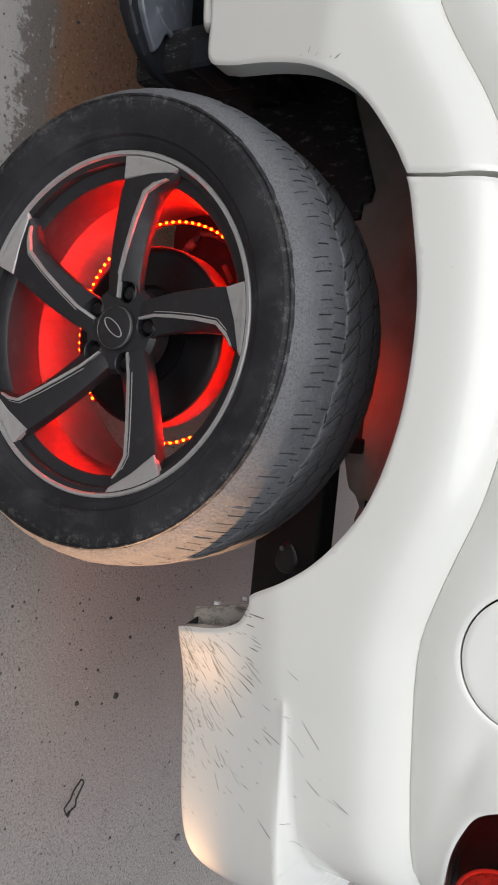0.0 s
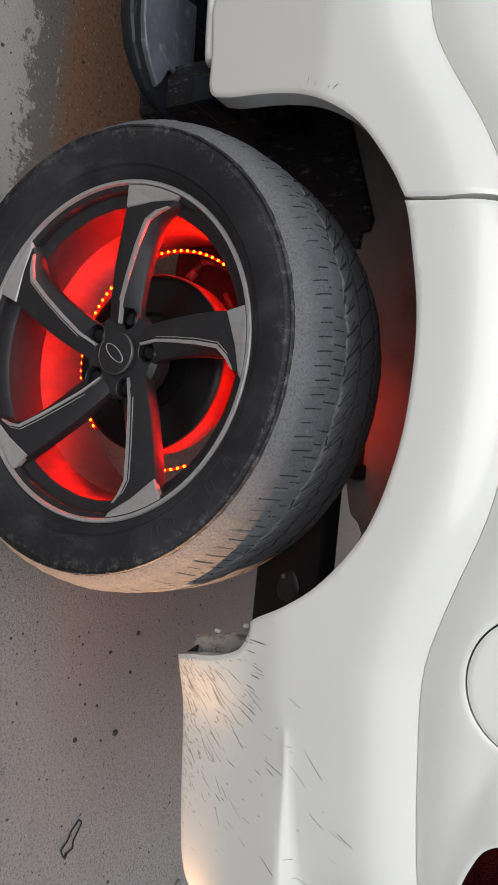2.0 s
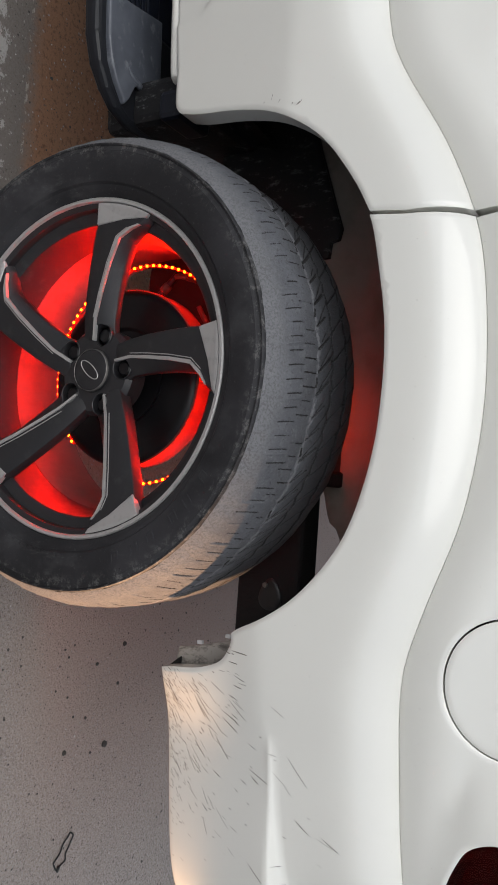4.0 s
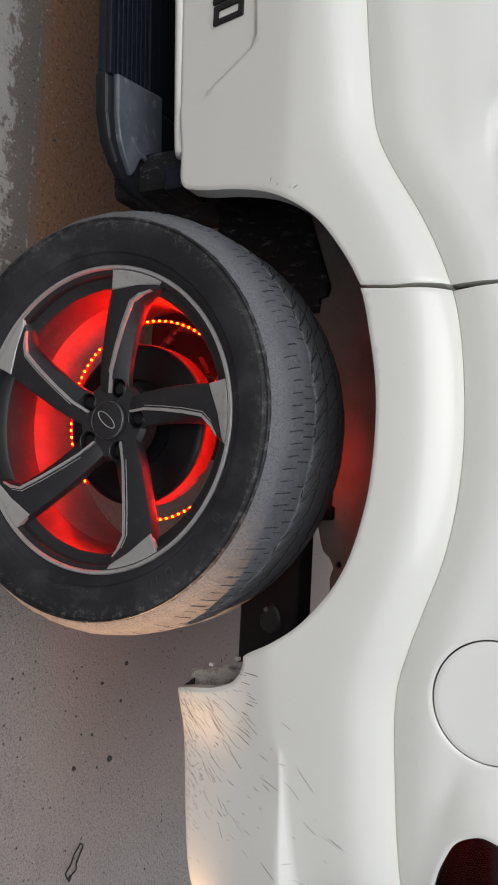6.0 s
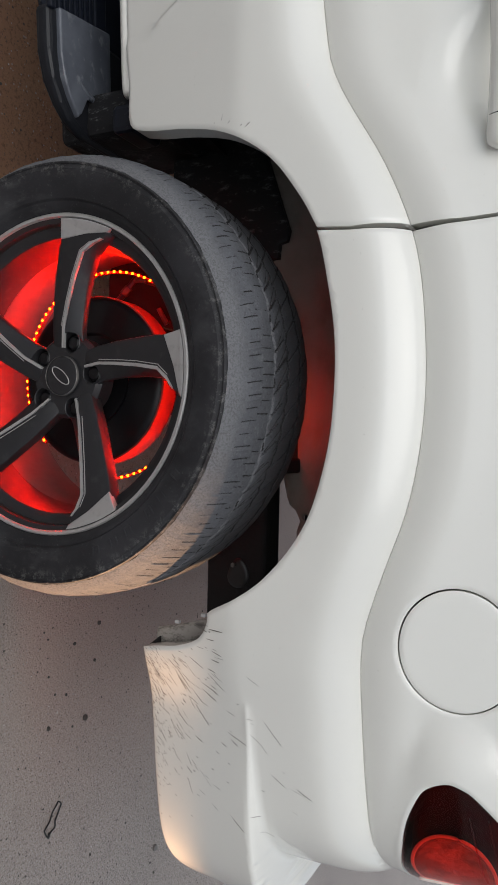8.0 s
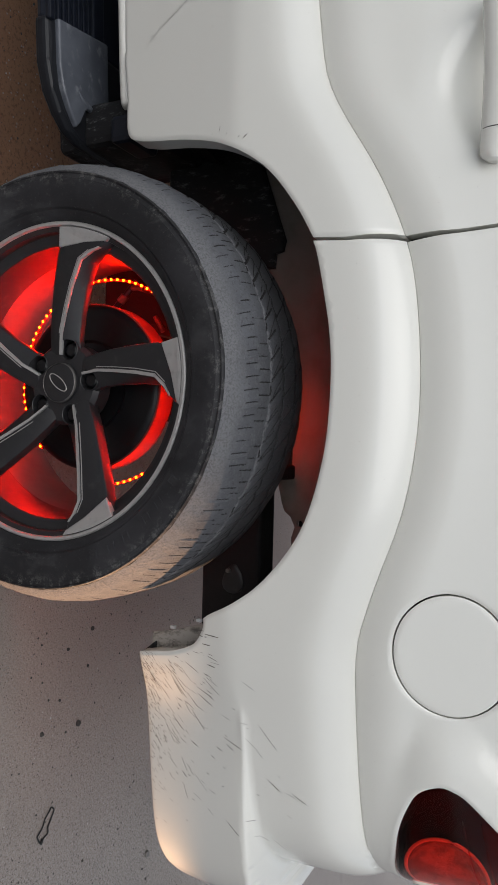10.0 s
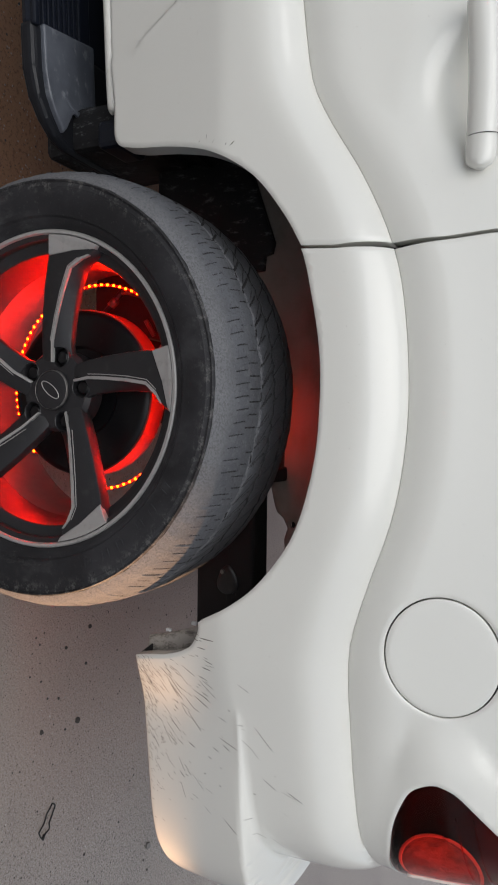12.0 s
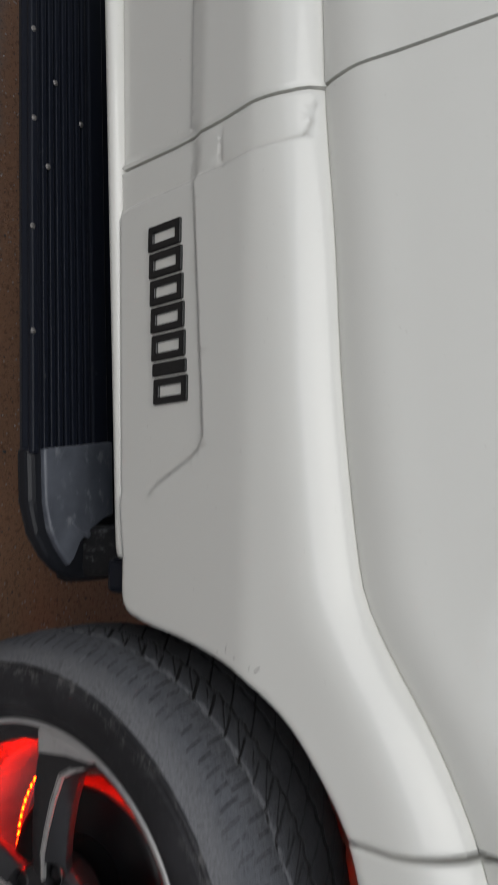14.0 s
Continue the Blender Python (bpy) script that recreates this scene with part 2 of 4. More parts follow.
tint(concrete, maths(concrete, "MULTIPLY", brown_area, ramp(concrete, noise_node(concrete, 95.0, 5, 0.75), 0.50, 0.64)), (0.12, 0.055, 0.028), 0.7)
flakes = maths(concrete, "ADD", maths(concrete, "MULTIPLY", noise_node(concrete, 26.0, 9, 0.80), 0.9), maths(concrete, "MULTIPLY", ramp(concrete, line_e, 0.185, 0.075), 0.26))
paint_left = maths(concrete, "MULTIPLY", ramp(concrete, along, -1.15, -0.80), ramp(concrete, maths(concrete, "ADD", along, edge), 0.0, -0.25))
paint_left = maths(concrete, "MULTIPLY", paint_left, maths(concrete, "MULTIPLY", ramp(concrete, line_e, 0.020, 0.040), ramp(concrete, line_e, 0.190, 0.165)))
tint(concrete, maths(concrete, "MULTIPLY", paint_left, ramp(concrete, flakes, 0.60, 0.625)), (0.50, 0.48, 0.455), 0.85)
thin_line = ramp(concrete, maths(concrete, "ABSOLUTE", maths(concrete, "SUBTRACT", line_y, 0.190), 0.0), 0.0045, 0.0025)
thin_line = maths(concrete, "MULTIPLY", thin_line, maths(concrete, "MULTIPLY", ramp(concrete, along, -1.15, -0.80), ramp(concrete, along, 0.0, -0.25)))
tint(concrete, maths(concrete, "MULTIPLY", thin_line, ramp(concrete, noise_node(concrete, 45.0, 6, 0.75), 0.52, 0.56)), (0.45, 0.41, 0.36), 0.8)


def specks(m, scale, size, share):
    """Round specks: where a cell's centre is near and the cell's own chance is high."""
    n, l = m.node_tree.nodes, m.node_tree.links
    geo, vor, sep = n.new("ShaderNodeNewGeometry"), n.new("ShaderNodeTexVoronoi"), n.new("ShaderNodeSeparateColor")
    vor.inputs["Scale"].default_value = scale
    l.new(geo.outputs["Position"], vor.inputs["Vector"])
    l.new(vor.outputs["Color"], sep.inputs[0])
    near_it = ramp(m, maths(m, "ADD", vor.outputs["Distance"], maths(m, "MULTIPLY", noise_node(m, scale * 2.5, 3), 0.25)), size + 0.16, size + 0.10)
    return maths(m, "MULTIPLY", near_it, ramp(m, sep.outputs[0], 1 - share, 1 - share + 0.02))


tint(concrete, specks(concrete, 105.0, 0.22, 0.30), (0.44, 0.42, 0.40), 0.6)
tint(concrete, specks(concrete, 140.0, 0.20, 0.24), (0.075, 0.068, 0.063), 0.8)
tint(concrete, specks(concrete, 60.0, 0.10, 0.10), (0.72, 0.70, 0.68), 0.8)
pits = specks(concrete, 52.0, 0.14, 0.15)
tint(concrete, pits, (0.045, 0.040, 0.037), 0.85)
bump(concrete, maths(concrete, "MULTIPLY", pits, -1.0), 0.6, 0.004)
bump(concrete, noise_node(concrete, 190.0, 5, 0.8), 1.0, 0.006)
bump(concrete, noise_node(concrete, 85.0, 4, 0.7), 0.8, 0.006)
stone = material("small_dark_stones", (0.06, 0.055, 0.05), 0.85)
cord_black = material("black_rubber_cord", (0.012, 0.012, 0.012), 0.5)


# ---- mesh helpers ----
def mesh_of(name, verts, faces, mat, smooth=True):
    me = bpy.data.meshes.new(name)
    me.from_pydata([tuple(map(float, v)) for v in verts], [], faces)
    me.materials.append(mat)
    me.polygons.foreach_set("use_smooth", [smooth] * len(me.polygons))
    me.update()
    return me


def part(name, me, parent, label=""):
    ob = new(name, me)
    ob.parent = parent
    return tagged(ob, label)


def from_bm(name, bm, mat, smooth=False):
    me = bpy.data.meshes.new(name)
    bm.to_mesh(me)
    bm.free()
    me.materials.append(mat)
    me.polygons.foreach_set("use_smooth", [smooth] * len(me.polygons))
    return me


def box(name, lo, hi, mat, bevel=0.004):
    bm = bmesh.new()
    bmesh.ops.create_cube(bm, size=1)
    for v in bm.verts:
        v.co = Vector([lo[i] + (v.co[i] + 0.5) * (hi[i] - lo[i]) for i in range(3)])
    if bevel:
        bmesh.ops.bevel(bm, geom=bm.edges[:], offset=bevel, segments=2, affect="EDGES", profile=0.5)
    return from_bm(name, bm, mat)


def lathe(name, profile, mat, seg=128, centre=(0, 0), relief=None, a0=0.0, a1=360.0, groove=None):
    """Turns (radius, y) pairs round the wheel's axis, which runs along y."""
    full = abs(a1 - a0) >= 359.9
    cols = seg if full else seg + 1
    verts, faces, n, sunk = [], [], len(profile), []
    for i in range(cols):
        a = radians(a0 + (a1 - a0) * i / seg)
        for j, (r, y) in enumerate(profile):
            dip = relief(a, r, y) if relief else 0.0
            rr = r + dip
            sunk.append(dip < -.0014)
            verts.append((centre[0] - rr * math.cos(a), y, centre[1] + rr * math.sin(a)))
    for i in range(seg):
        k = (i + 1) % cols
        for j in range(n - 1):
            faces.append((i * n + j, i * n + j + 1, k * n + j + 1, k * n + j))
    me = mesh_of(name, verts, faces, mat)
    if groove:
        me.materials.append(groove)
    else:
        me.set_sharp_from_angle(angle=radians(28))
    if groove:
        me.polygons.foreach_set("material_index", [1 if sum(sunk[v] for v in f) >= 2 else 0 for f in faces])
    return me


def tube(name, points, radius, mat, seg=8, closed=False):
    pts = [Vector(p) for p in points]
    verts, faces, n = [], [], len(pts)
    for i, p in enumerate(pts):
        a = pts[(i - 1) % n] if closed or i else p
        b = pts[(i + 1) % n] if closed or i < n - 1 else p
        d = (b - a).normalized()
        u = d.cross(Vector((0.3, 0.2, 0.93))).normalized()
        w = d.cross(u)
        for k in range(seg):
            t = 2 * math.pi * k / seg
            verts.append(p + radius * (math.cos(t) * u + math.sin(t) * w))
    for i in range(n if closed else n - 1):
        for k in range(seg):
            j = (i + 1) % n
            faces.append((i * seg + k, i * seg + (k + 1) % seg, j * seg + (k + 1) % seg, j * seg + k))
    if not closed:
        faces += [tuple(range(seg))[::-1], tuple(range((n - 1) * seg, n * seg))]
    return mesh_of(name, verts, faces, mat)


def spline(points, per=6):
    """A smooth curve through the points (Catmull-Rom)."""
    p = [Vector(q) for q in points]
    p = [2 * p[0] - p[1]] + p + [2 * p[-1] - p[-2]]
    out = []
    for i in range(1, len(p) - 2):
        for k in range(per):
            t = k / per
            out.append(0.5 * (2 * p[i] + (p[i + 1] - p[i - 1]) * t + (2 * p[i - 1] - 5 * p[i] + 4 * p[i + 1] - p[i + 2]) * t * t
                              + (3 * p[i] - p[i - 1] - 3 * p[i + 1] + p[i + 2]) * t ** 3))
    return out + [p[-2]]


# ---- ground ----
ground_me = mesh_of("ground", [(-400, -400, 0), (400, -400, 0), (400, 400, 0), (-400, 400, 0)], [(0, 1, 2, 3)], concrete)
tagged(new("ground", ground_me), "worn grey concrete ground with a faded painted line and a browner area", "ground", kind="structure")

# unseen wall added to cut sky light and reflections on the flank
shade_wall_grey = material("grey_shade_wall", (0.60, 0.585, 0.565), 0.9)
tint(shade_wall_grey, ramp(shade_wall_grey, noise_node(shade_wall_grey, 2.0, 6), 0.4, 0.7), (0.50, 0.485, 0.465), 0.6)
bump(shade_wall_grey, noise_node(shade_wall_grey, 60.0, 4), 0.3, 0.004)
tagged(new("unseen_shade_wall", box("unseen_shade_wall", (-7, -2.75, -.05), (7, -2.55, 1.35), shade_wall_grey, .01)), "plain grey wall added out of view to darken reflections", "wall", kind="structure")

# ---- the car's flank: how far in it lies at each place along (x) and up (z) ----
CREASE = spline([(-1.7, .721), (-1.2, .725), (-.95, .730), (-.79, .741), (-.64, .748), (-.55, .755), (-.45, .766), (-.40, .776), (-.350, .800), (-.270, .847),
                 (-.187, .883), (-.113, .9), (-.005, .908), (.085, .904), (.172, .888), (.253, .859), (.307, .840), (.361, .826), (.47, .821), (.60, .821),
                 (.67, .823), (.9, .83)], 8)
CX, CZ = [p[0] for p in CREASE], [p[1] for p in CREASE]
TAPER = spline([(-2, 0), (.0, 0), (.1, 0), (.2, .003), (.3, .012), (.4, .030), (.467, .048), (.55, .068), (.62, .090), (.66, .112), (.69, .140), (.72, .18),
                (.74, .22), (.755, .27), (.765, .33), (.772, .42)], 8)
TX, TY = [p[0] for p in TAPER], [p[1] for p in TAPER]


def smooth(a, b, v):
    t = min(max((v - a) / (b - a), 0.0), 1.0)
    return t * t * (3 - 2 * t)


def crease(x):
    return float(np.interp(x, CX, CZ)) - .0015


BADGE = [(-.882, .565), (-.753, .574), (-.62, .584), (-.572, .587), (-.558, .580), (-.547, .563), (-.515, .500)]  # rim of the sunk badge field
STRIP = [(-.876, .420), (-.880, .450), (-.881, .565), (-.881, .607), (-.888, .690), (-.894, .714), (-.910, .721), (-.943, .724)]  # edge of the sunk strip by the door gap


def side_y(x, z):
    zc = crease(x)
    s = zc - z
    low = smooth(.450, .740, x) * smooth(.672, .660, z)
    g = float(np.interp(x - .085 * low, TX, TY))
    yc = .05 + g - .005 * smooth(.49, .40, x) * smooth(.26, .38, x) * smooth(.615, .53, z)
    if s >= 0:
        u = min(s / .085, 1.0)
        y = yc - .035 * (1 - (1 - u) ** 3) + .2 * max(0.0, .655 - z) + .004 * math.exp(-s / .004)
        if x < -.5 and z < .60:
            top = float(np.interp(x, [p[0] for p in BADGE], [p[1] for p in BADGE]))
            y += .005 * smooth(.0025, -.0025, z - top) * smooth(-.50, -.51, x)
        if x < -.85 and z < .74:
            lim = float(np.interp(z, [p[1] for p in STRIP], [p[0] for p in STRIP]))
            y += .006 * smooth(.003, -.003, x - lim)
            if x > -.936:
                y += .0022 * math.exp(-((z - .607) / .002) ** 2) * smooth(.002, -.002, x - lim)
        if x < -.945:
            y += .004 * smooth(.0025, -.0025, z - .552)
        # ridge above the bumper's swelling
        y -= .003 * math.exp(-((z - .666) / .0045) ** 2) * smooth(.445, .475, x)
    else:
        y = yc - .20 * s + .0150 * math.exp(s / .026) - .0085 - .003 * math.exp(-((s + .045) / .024) ** 2)
        # swelling round the tail lamp
        if x > .427:
            half = .23 * math.sqrt(x - .427)
            dz = (z - .945 - .10 * (x - .466)) / half
            if abs(dz) < 1:
                y -= .018 * smooth(.427, .53, x) * (1 - dz * dz) ** .8
        # hollow behind the door handle
        y += .020 * math.exp(-(((x + .37) / .070) ** 2 + ((z - .985) / .05) ** 2) ** 1.5) * 1.4
    return y


def inside(p, poly):
    x, z, hit = p[0], p[1], False
    for i in range(len(poly)):
        a, b = poly[i], poly[i - 1]
        if (a[1] > z) != (b[1] > z) and x < (b[0] - a[0]) * (z - a[1]) / (b[1] - a[1]) + a[0]:
            hit = not hit
    return hit


def grow(poly, d):
    """The outline moved inwards by d."""
    n, out = len(poly), []
    area = sum(poly[i - 1][0] * poly[i][1] - poly[i][0] * poly[i - 1][1] for i in range(n))
    sgn = 1 if area > 0 else -1
    for i in range(n):
        a, b = Vector(poly[i - 1]), Vector(poly[(i + 1) % n])
        t = (b - a).normalized()
        out.append((poly[i][0] - sgn * t.y * d, poly[i][1] + sgn * t.x * d))
    return out


def resample(poly, step=0.012):
    out = []
    for i in range(len(poly)):
        a, b = Vector(poly[i]), Vector(poly[(i + 1) % len(poly)])
        k = max(1, int((b - a).length / step))
        out += [tuple(a.lerp(b, j / k)) for j in range(k)]
    return out


def near(p, loops, d):
    return any((q[0] - p[0]) ** 2 + (q[1] - p[1]) ** 2 < d * d for loop in loops for q in loop)


def panel(name, outline, mat, parent, label="", holes=(), depth=0.022, creases=(), height=side_y, step=0.014, roll=0.0025):
    """A pressed sheet over the flank within an outline in (x, z), with turned-in edges; holes are outlines too."""
    from mathutils import geometry
    outer = resample(outline, 0.008)
    holes = [resample(h, 0.008) for h in holes]
    loops = [outer] + holes
    pts, edges = [], []
    for loop in loops:
        k = len(pts)
        pts += loop
        edges += [(k + i, k + (i + 1) % len(loop)) for i in range(len(loop))]
    rim = len(pts)
    extra, bands = [], []
    for d in (0.0035, 0.0075):
        bands += [p for p in grow(outer, d) if inside(p, outer) and not near(p, [outer], d * .9)]
        for h in holes:
            bands += grow(h, -d)
    lo = [min(p[i] for p in outer) for i in (0, 1)]
    hi = [max(p[i] for p in outer) for i in (0, 1)]
    x = lo[0]
    while x < hi[0]:
        for s in (.0015, .005, .010, .016, .023, .031, .040, .050, .060, .071, -.004, -.010, -.018, -.028, -.042, -.06):
            extra.append((x, crease(x) - s))
        z = lo[1]
        while z < hi[1]:
            if not -.07 < crease(x) - z < .075:
                extra.append((x + random.uniform(-.002, .002), z + random.uniform(-.002, .002)))
            z += step
        x += step
    for line in creases:
        fine = resample(line, 0.008)
        fine = [p for p in fine if min(abs(p[0] - q[0]) + abs(p[1] - q[1]) for q in line) < 9][: -1]
        for d in (-.006, -.003, 0, .003, .006):
            for i in range(1, len(fine)):
                t = (Vector(fine[i]) - Vector(fine[i - 1]))
                if 0 < t.length < .03:
                    t.normalize()
                    extra.append((fine[i][0] - t.y * d, fine[i][1] + t.x * d))
    seen, keep = set(), []
    for k, p in enumerate(bands + extra):
        key = (round(p[0] / .0022), round(p[1] / .0022))
        if key in seen or not inside(p, outer) or any(inside(p, h) for h in holes) or (k >= len(bands) and near(p, loops, .0115)):
            continue
        seen.add(key)
        keep.append(p)
    pts += keep
    res = geometry.delaunay_2d_cdt([Vector(p) for p in pts], edges, [], 1, 1e-5)
    v2, f2, src = res[0], res[2], res[3]
    faces = []
    for f in f2:
        c = sum((v2[i] for i in f), Vector((0, 0))) / len(f)
        if inside(c, outer) and not any(inside(c, h) for h in holes):
            faces.append(tuple(f))
    verts = []
    for i, v in enumerate(v2):
        on_rim = any(k < rim for k in src[i])
        edge_roll = .0010 if abs(v.y - crease(v.x)) < .001 else roll
        verts.append((v.x, height(v.x, v.y) + (edge_roll if on_rim else 0.0), v.y))
    for loop in loops:  # turned-in flange
        k, n = len(verts), len(loop)
        for p in loop:
            y = height(*p) + (.0010 if abs(p[1] - crease(p[0])) < .001 else roll)
            verts += [(p[0], y, p[1]), (p[0], y + depth, p[1])]
        for i in range(n):
            j = (i + 1) % n
            faces.append((k + 2 * i, k + 2 * j, k + 2 * j + 1, k + 2 * i + 1))
    return part(name, mesh_of(name, verts, faces, mat), parent, label)


ARCH = [(-.366, .466), (-.357, .500), (-.345, .567), (-.325, .633), (-.287, .696), (-.237, .739), (-.181, .771), (-.112, .788), (-.042, .799), (.03, .8), (.102, .793),
        (.176, .773), (.226, .746), (.274, .704), (.305, .662), (.325, .624), (.333, .612)]
arch = [tuple(p) for p in spline(ARCH, 5)]
split = min(range(len(arch)), key=lambda i: abs(arch[i][0] + .1795))
FRONT_GAP = [(-.937, .418), (-.936, .524), (-.939, .606), (-.948, .695), (-.953, .715), (-.956, .732), (-.964, .761), (-.976, .838), (-.988, .911), (-1.0, 1.14)]
REAR_GAP = [(-.1795, .772), (-.176, .816), (-.180, .884), (-.183, .949), (-.189, 1.003), (-.196, 1.14)]


def crease_run(x0, x1, d=0.0):
    xs = np.linspace(x0, x1, max(3, int(abs(x1 - x0) / .02)))
    return [(float(x), crease(x) + d) for x in xs]


def shift(line, dx):
    return [(p[0] + dx, p[1]) for p in line]


car = tagged(new("car"), "pearl white off-road car with dark alloy wheels and red wheel lights", "car")
G = .0022  # half the width of a panel gap
zi = .0002  # half the width of the seam along the flare

# rear door: lower cladding and upper skin
front_low = [p for p in shift(FRONT_GAP, G) if p[1] < .725]
rear_low = [p for p in shift(REAR_GAP, -G) if p[1] < .88]
outline = front_low[::-1] + [(-.86, .422), (-.53, .436), (-.43, .449), (-.400, .4492), (-.388, .4498), (-.378, .4528), (-.3705, .4585)] + arch[0:split] + rear_low + crease_run(-.183, -.953, -zi)
outline_door = outline
door = panel("rear_door", outline, paint, car, "white rear door with sculpted lower cladding", depth=.034, creases=(BADGE, STRIP, [(-.936, .607), (-.91, .607), (-.881, .607)]))
outline = crease_run(-.954, -.183, zi) + [p for p in shift(REAR_GAP, -G) if p[1] > .89] + [p for p in shift(FRONT_GAP, G) if p[1] > .74][::-1]
panel("door_skin", outline, paint, door, "smooth white upper door skin", roll=.0006)

# front door, only its rear strip is in view
outline = [(-1.6, .39), (-.937 - G, .418)] + [p for p in shift(FRONT_GAP, -G) if .43 < p[1] < .725] + crease_run(-.958, -1.6, -zi)
front_door = panel("front_door", outline, paint, car, "white front door", creases=([(-1.58, .552), (-1.2, .552), (-.95, .552)],))
outline = crease_run(-1.6, -.960, zi) + [p for p in shift(FRONT_GAP, -G) if p[1] > .74] + [(-1.6, 1.14)]
panel("door_skin", outline, paint, front_door, roll=.0006)

# rear flare and bumper in one moulding
notch = [tuple(p) for p in spline([(.333, .612), (.349, .609), (.373, .592), (.389, .555), (.397, .512), (.403, .486)], 5)]
bottom = [tuple(p) for p in spline([(.403, .486), (.454, .487), (.52, .486), (.60, .485), (.70, .485), (.775, .492), (.815, .512), (.835, .55), (.842, .60), (.843, .64)], 4)]
outline = arch[split + 1:-1] + notch[:-1] + bottom + [(.825, .664), (.790, .672), (.770, .69), (.7655, .74), (.76, .80), (.745, .828), (.70, .834)] + crease_run(.66, -.175, -zi) + \
    [p for p in shift(REAR_GAP, G) if p[1] < .88][::-1]
outline_bumper = outline
bumper = panel("rear_bumper", outline, paint, car, "white rear flare and bumper splashed with mud", creases=([(.44, .666), (.60, .666), (.76, .666)],))
shelf = [(-.002 + x, z) for x, z in ((.384, .484), (.381, .50), (.374, .53), (.362, .570), (.347, .605), (.40, .63), (.44, .60), (.44, .486))]
# flat dark sheet stands for the shade in the hollow bumper edge
panel("cavity_shade_sheet", [(.393, .4945), (.408, .4755), (.43, .4755), (.43, .4945)], primer, bumper, "flat dark sheet standing for the shaded hollow behind the bumper edge", height=lambda x, z: .106, depth=.004)
bracket = panel("bumper_bracket", shelf, flange_dirty, bumper, "mud-streaked grey bumper end plate", height=lambda x, z: .112 + .25 * max(0, .40 - x), depth=.004)
for cx, cz in ((.371, .521), (.356, .566)):
    cl = part("clip", box("clip", (-.003, -.003, -.004), (.002, .003, .004), clip_grey, .0008), bumper, "small grey clip")
    cl.matrix_basis = pose(cx - .001, .116, cz)

# quarter panel with its fuel lid and tail lamp
LID = [(.3525 + .083 * math.cos(a), .9475 + .0735 * math.sin(a)) for a in np.linspace(0, 2 * math.pi, 61)[:-1]]
LAMP = [tuple(p) for p in spline([(.77, .868), (.708, .855), (.641, .866), (.603, .874), (.570, .887), (.544, .903), (.530, .930), (.534, .950), (.547, .968), (.593, 1.008),
                                  (.64, 1.05), (.70, 1.085), (.77, 1.10)], 5)]
outline = crease_run(-.175, .70, zi) + [(.745, .846)] + LAMP[1:] + [(.765, 1.14), (.3, 1.14)] + [p for p in shift(REAR_GAP, G) if p[1] > .89][::-1]
quarter = panel("quarter_panel", outline, paint, car, "white rear quarter panel", holes=[LID], roll=.002, step=.008)
lid_in = [(.3525 + .0808 * math.cos(a), .9475 + .0713 * math.sin(a)) for a in np.linspace(0, 2 * math.pi, 61)[:-1]]
panel("fuel_lid", lid_in, paint, quarter, "round white fuel lid", roll=.0012)


def lens_y(x, z):
    return side_y(x, z) + .004


lamp = panel("tail_lamp", LAMP + [(.772, 1.10), (.772, .868)], lamp_glass, car, "red glossy tail lamp", height=lens_y, depth=.01)
panel("lamp_housing", [(min(p[0] + .001, .72), p[1]) for p in LAMP], lamp_house, lamp, height=lambda x, z: side_y(x, z) + .08)
bv, bf = [], []
for i, (f, d) in enumerate(((1.0, .012), (.97, .018), (.90, .028), (.78, .038), (.60, .046), (.36, .051), (.12, .053))):
    for k in range(48):
        a = 2 * math.pi * k / 48
        flute = 1 - .012 * (k % 2) * (0 < i < 5)
        x, z = .676 + .064 * f * flute * math.cos(a), .930 + .053 * f * flute * math.sin(a)
        rim_y = side_y(.676 + .064 * math.cos(a), .930 + .053 * math.sin(a))
        bv.append((x, rim_y * f + side_y(.66, .93) * (1 - f) + d, z))
for i in range(6):
    bf += [(i * 48 + k, i * 48 + (k + 1) % 48, (i + 1) * 48 + (k + 1) % 48, (i + 1) * 48 + k) for k in range(48)]
bf.append(tuple(range(288, 336)))
part("reflector", mesh_of("reflector", bv, bf, lamp_bowl, False), lamp, "bright fluted reflector bowl")
bowl = [(.676 + .066 * math.cos(a), side_y(.676 + .066 * math.cos(a), .930 + .055 * math.sin(a)) + .012, .930 + .055 * math.sin(a)) for a in np.linspace(0, 2 * math.pi, 41)[:-1]]
part("reflector_ring", tube("reflector_ring", bowl, .0026, lamp_core, 8, True), lamp)
part("reflector_bar", tube("reflector_bar", [(.712 + .25 * (z - .93) ** 2, side_y(.712, z) + .010, z) for z in np.linspace(.875, .995, 14)], .006, lamp_core, 8), lamp)
for z in (.962, .985):
    part("lens_rib", tube("lens_rib", [(x, side_y(x, z) + .0045, z + .15 * (x - .6)) for x in np.linspace(.575, .690, 14)], .0009, lamp_glass, 6), lamp)

# door handle
hv = []
for i, x in enumerate([-.374 - .108 * math.cos(math.pi * k / 23) for k in range(24)]):
    t = (x + .482) / .216
    cz = .990 + .004 * math.sin(math.pi * t)
    hh = .019 * min(1, math.sqrt(max(.12, 1 - abs(2 * t - 1) ** 26)))
    for k in range(12):
        a = 2 * math.pi * k / 12
        hv.append((x, .058 + .013 * math.cos(a), cz + hh * math.sin(a)))
hf = [(i * 12 + k, i * 12 + (k + 1) % 12, (i + 1) * 12 + (k + 1) % 12, (i + 1) * 12 + k) for i in range(23) for k in range(12)]
hf += [tuple(range(12))[::-1], tuple(range(23 * 12, 24 * 12))]
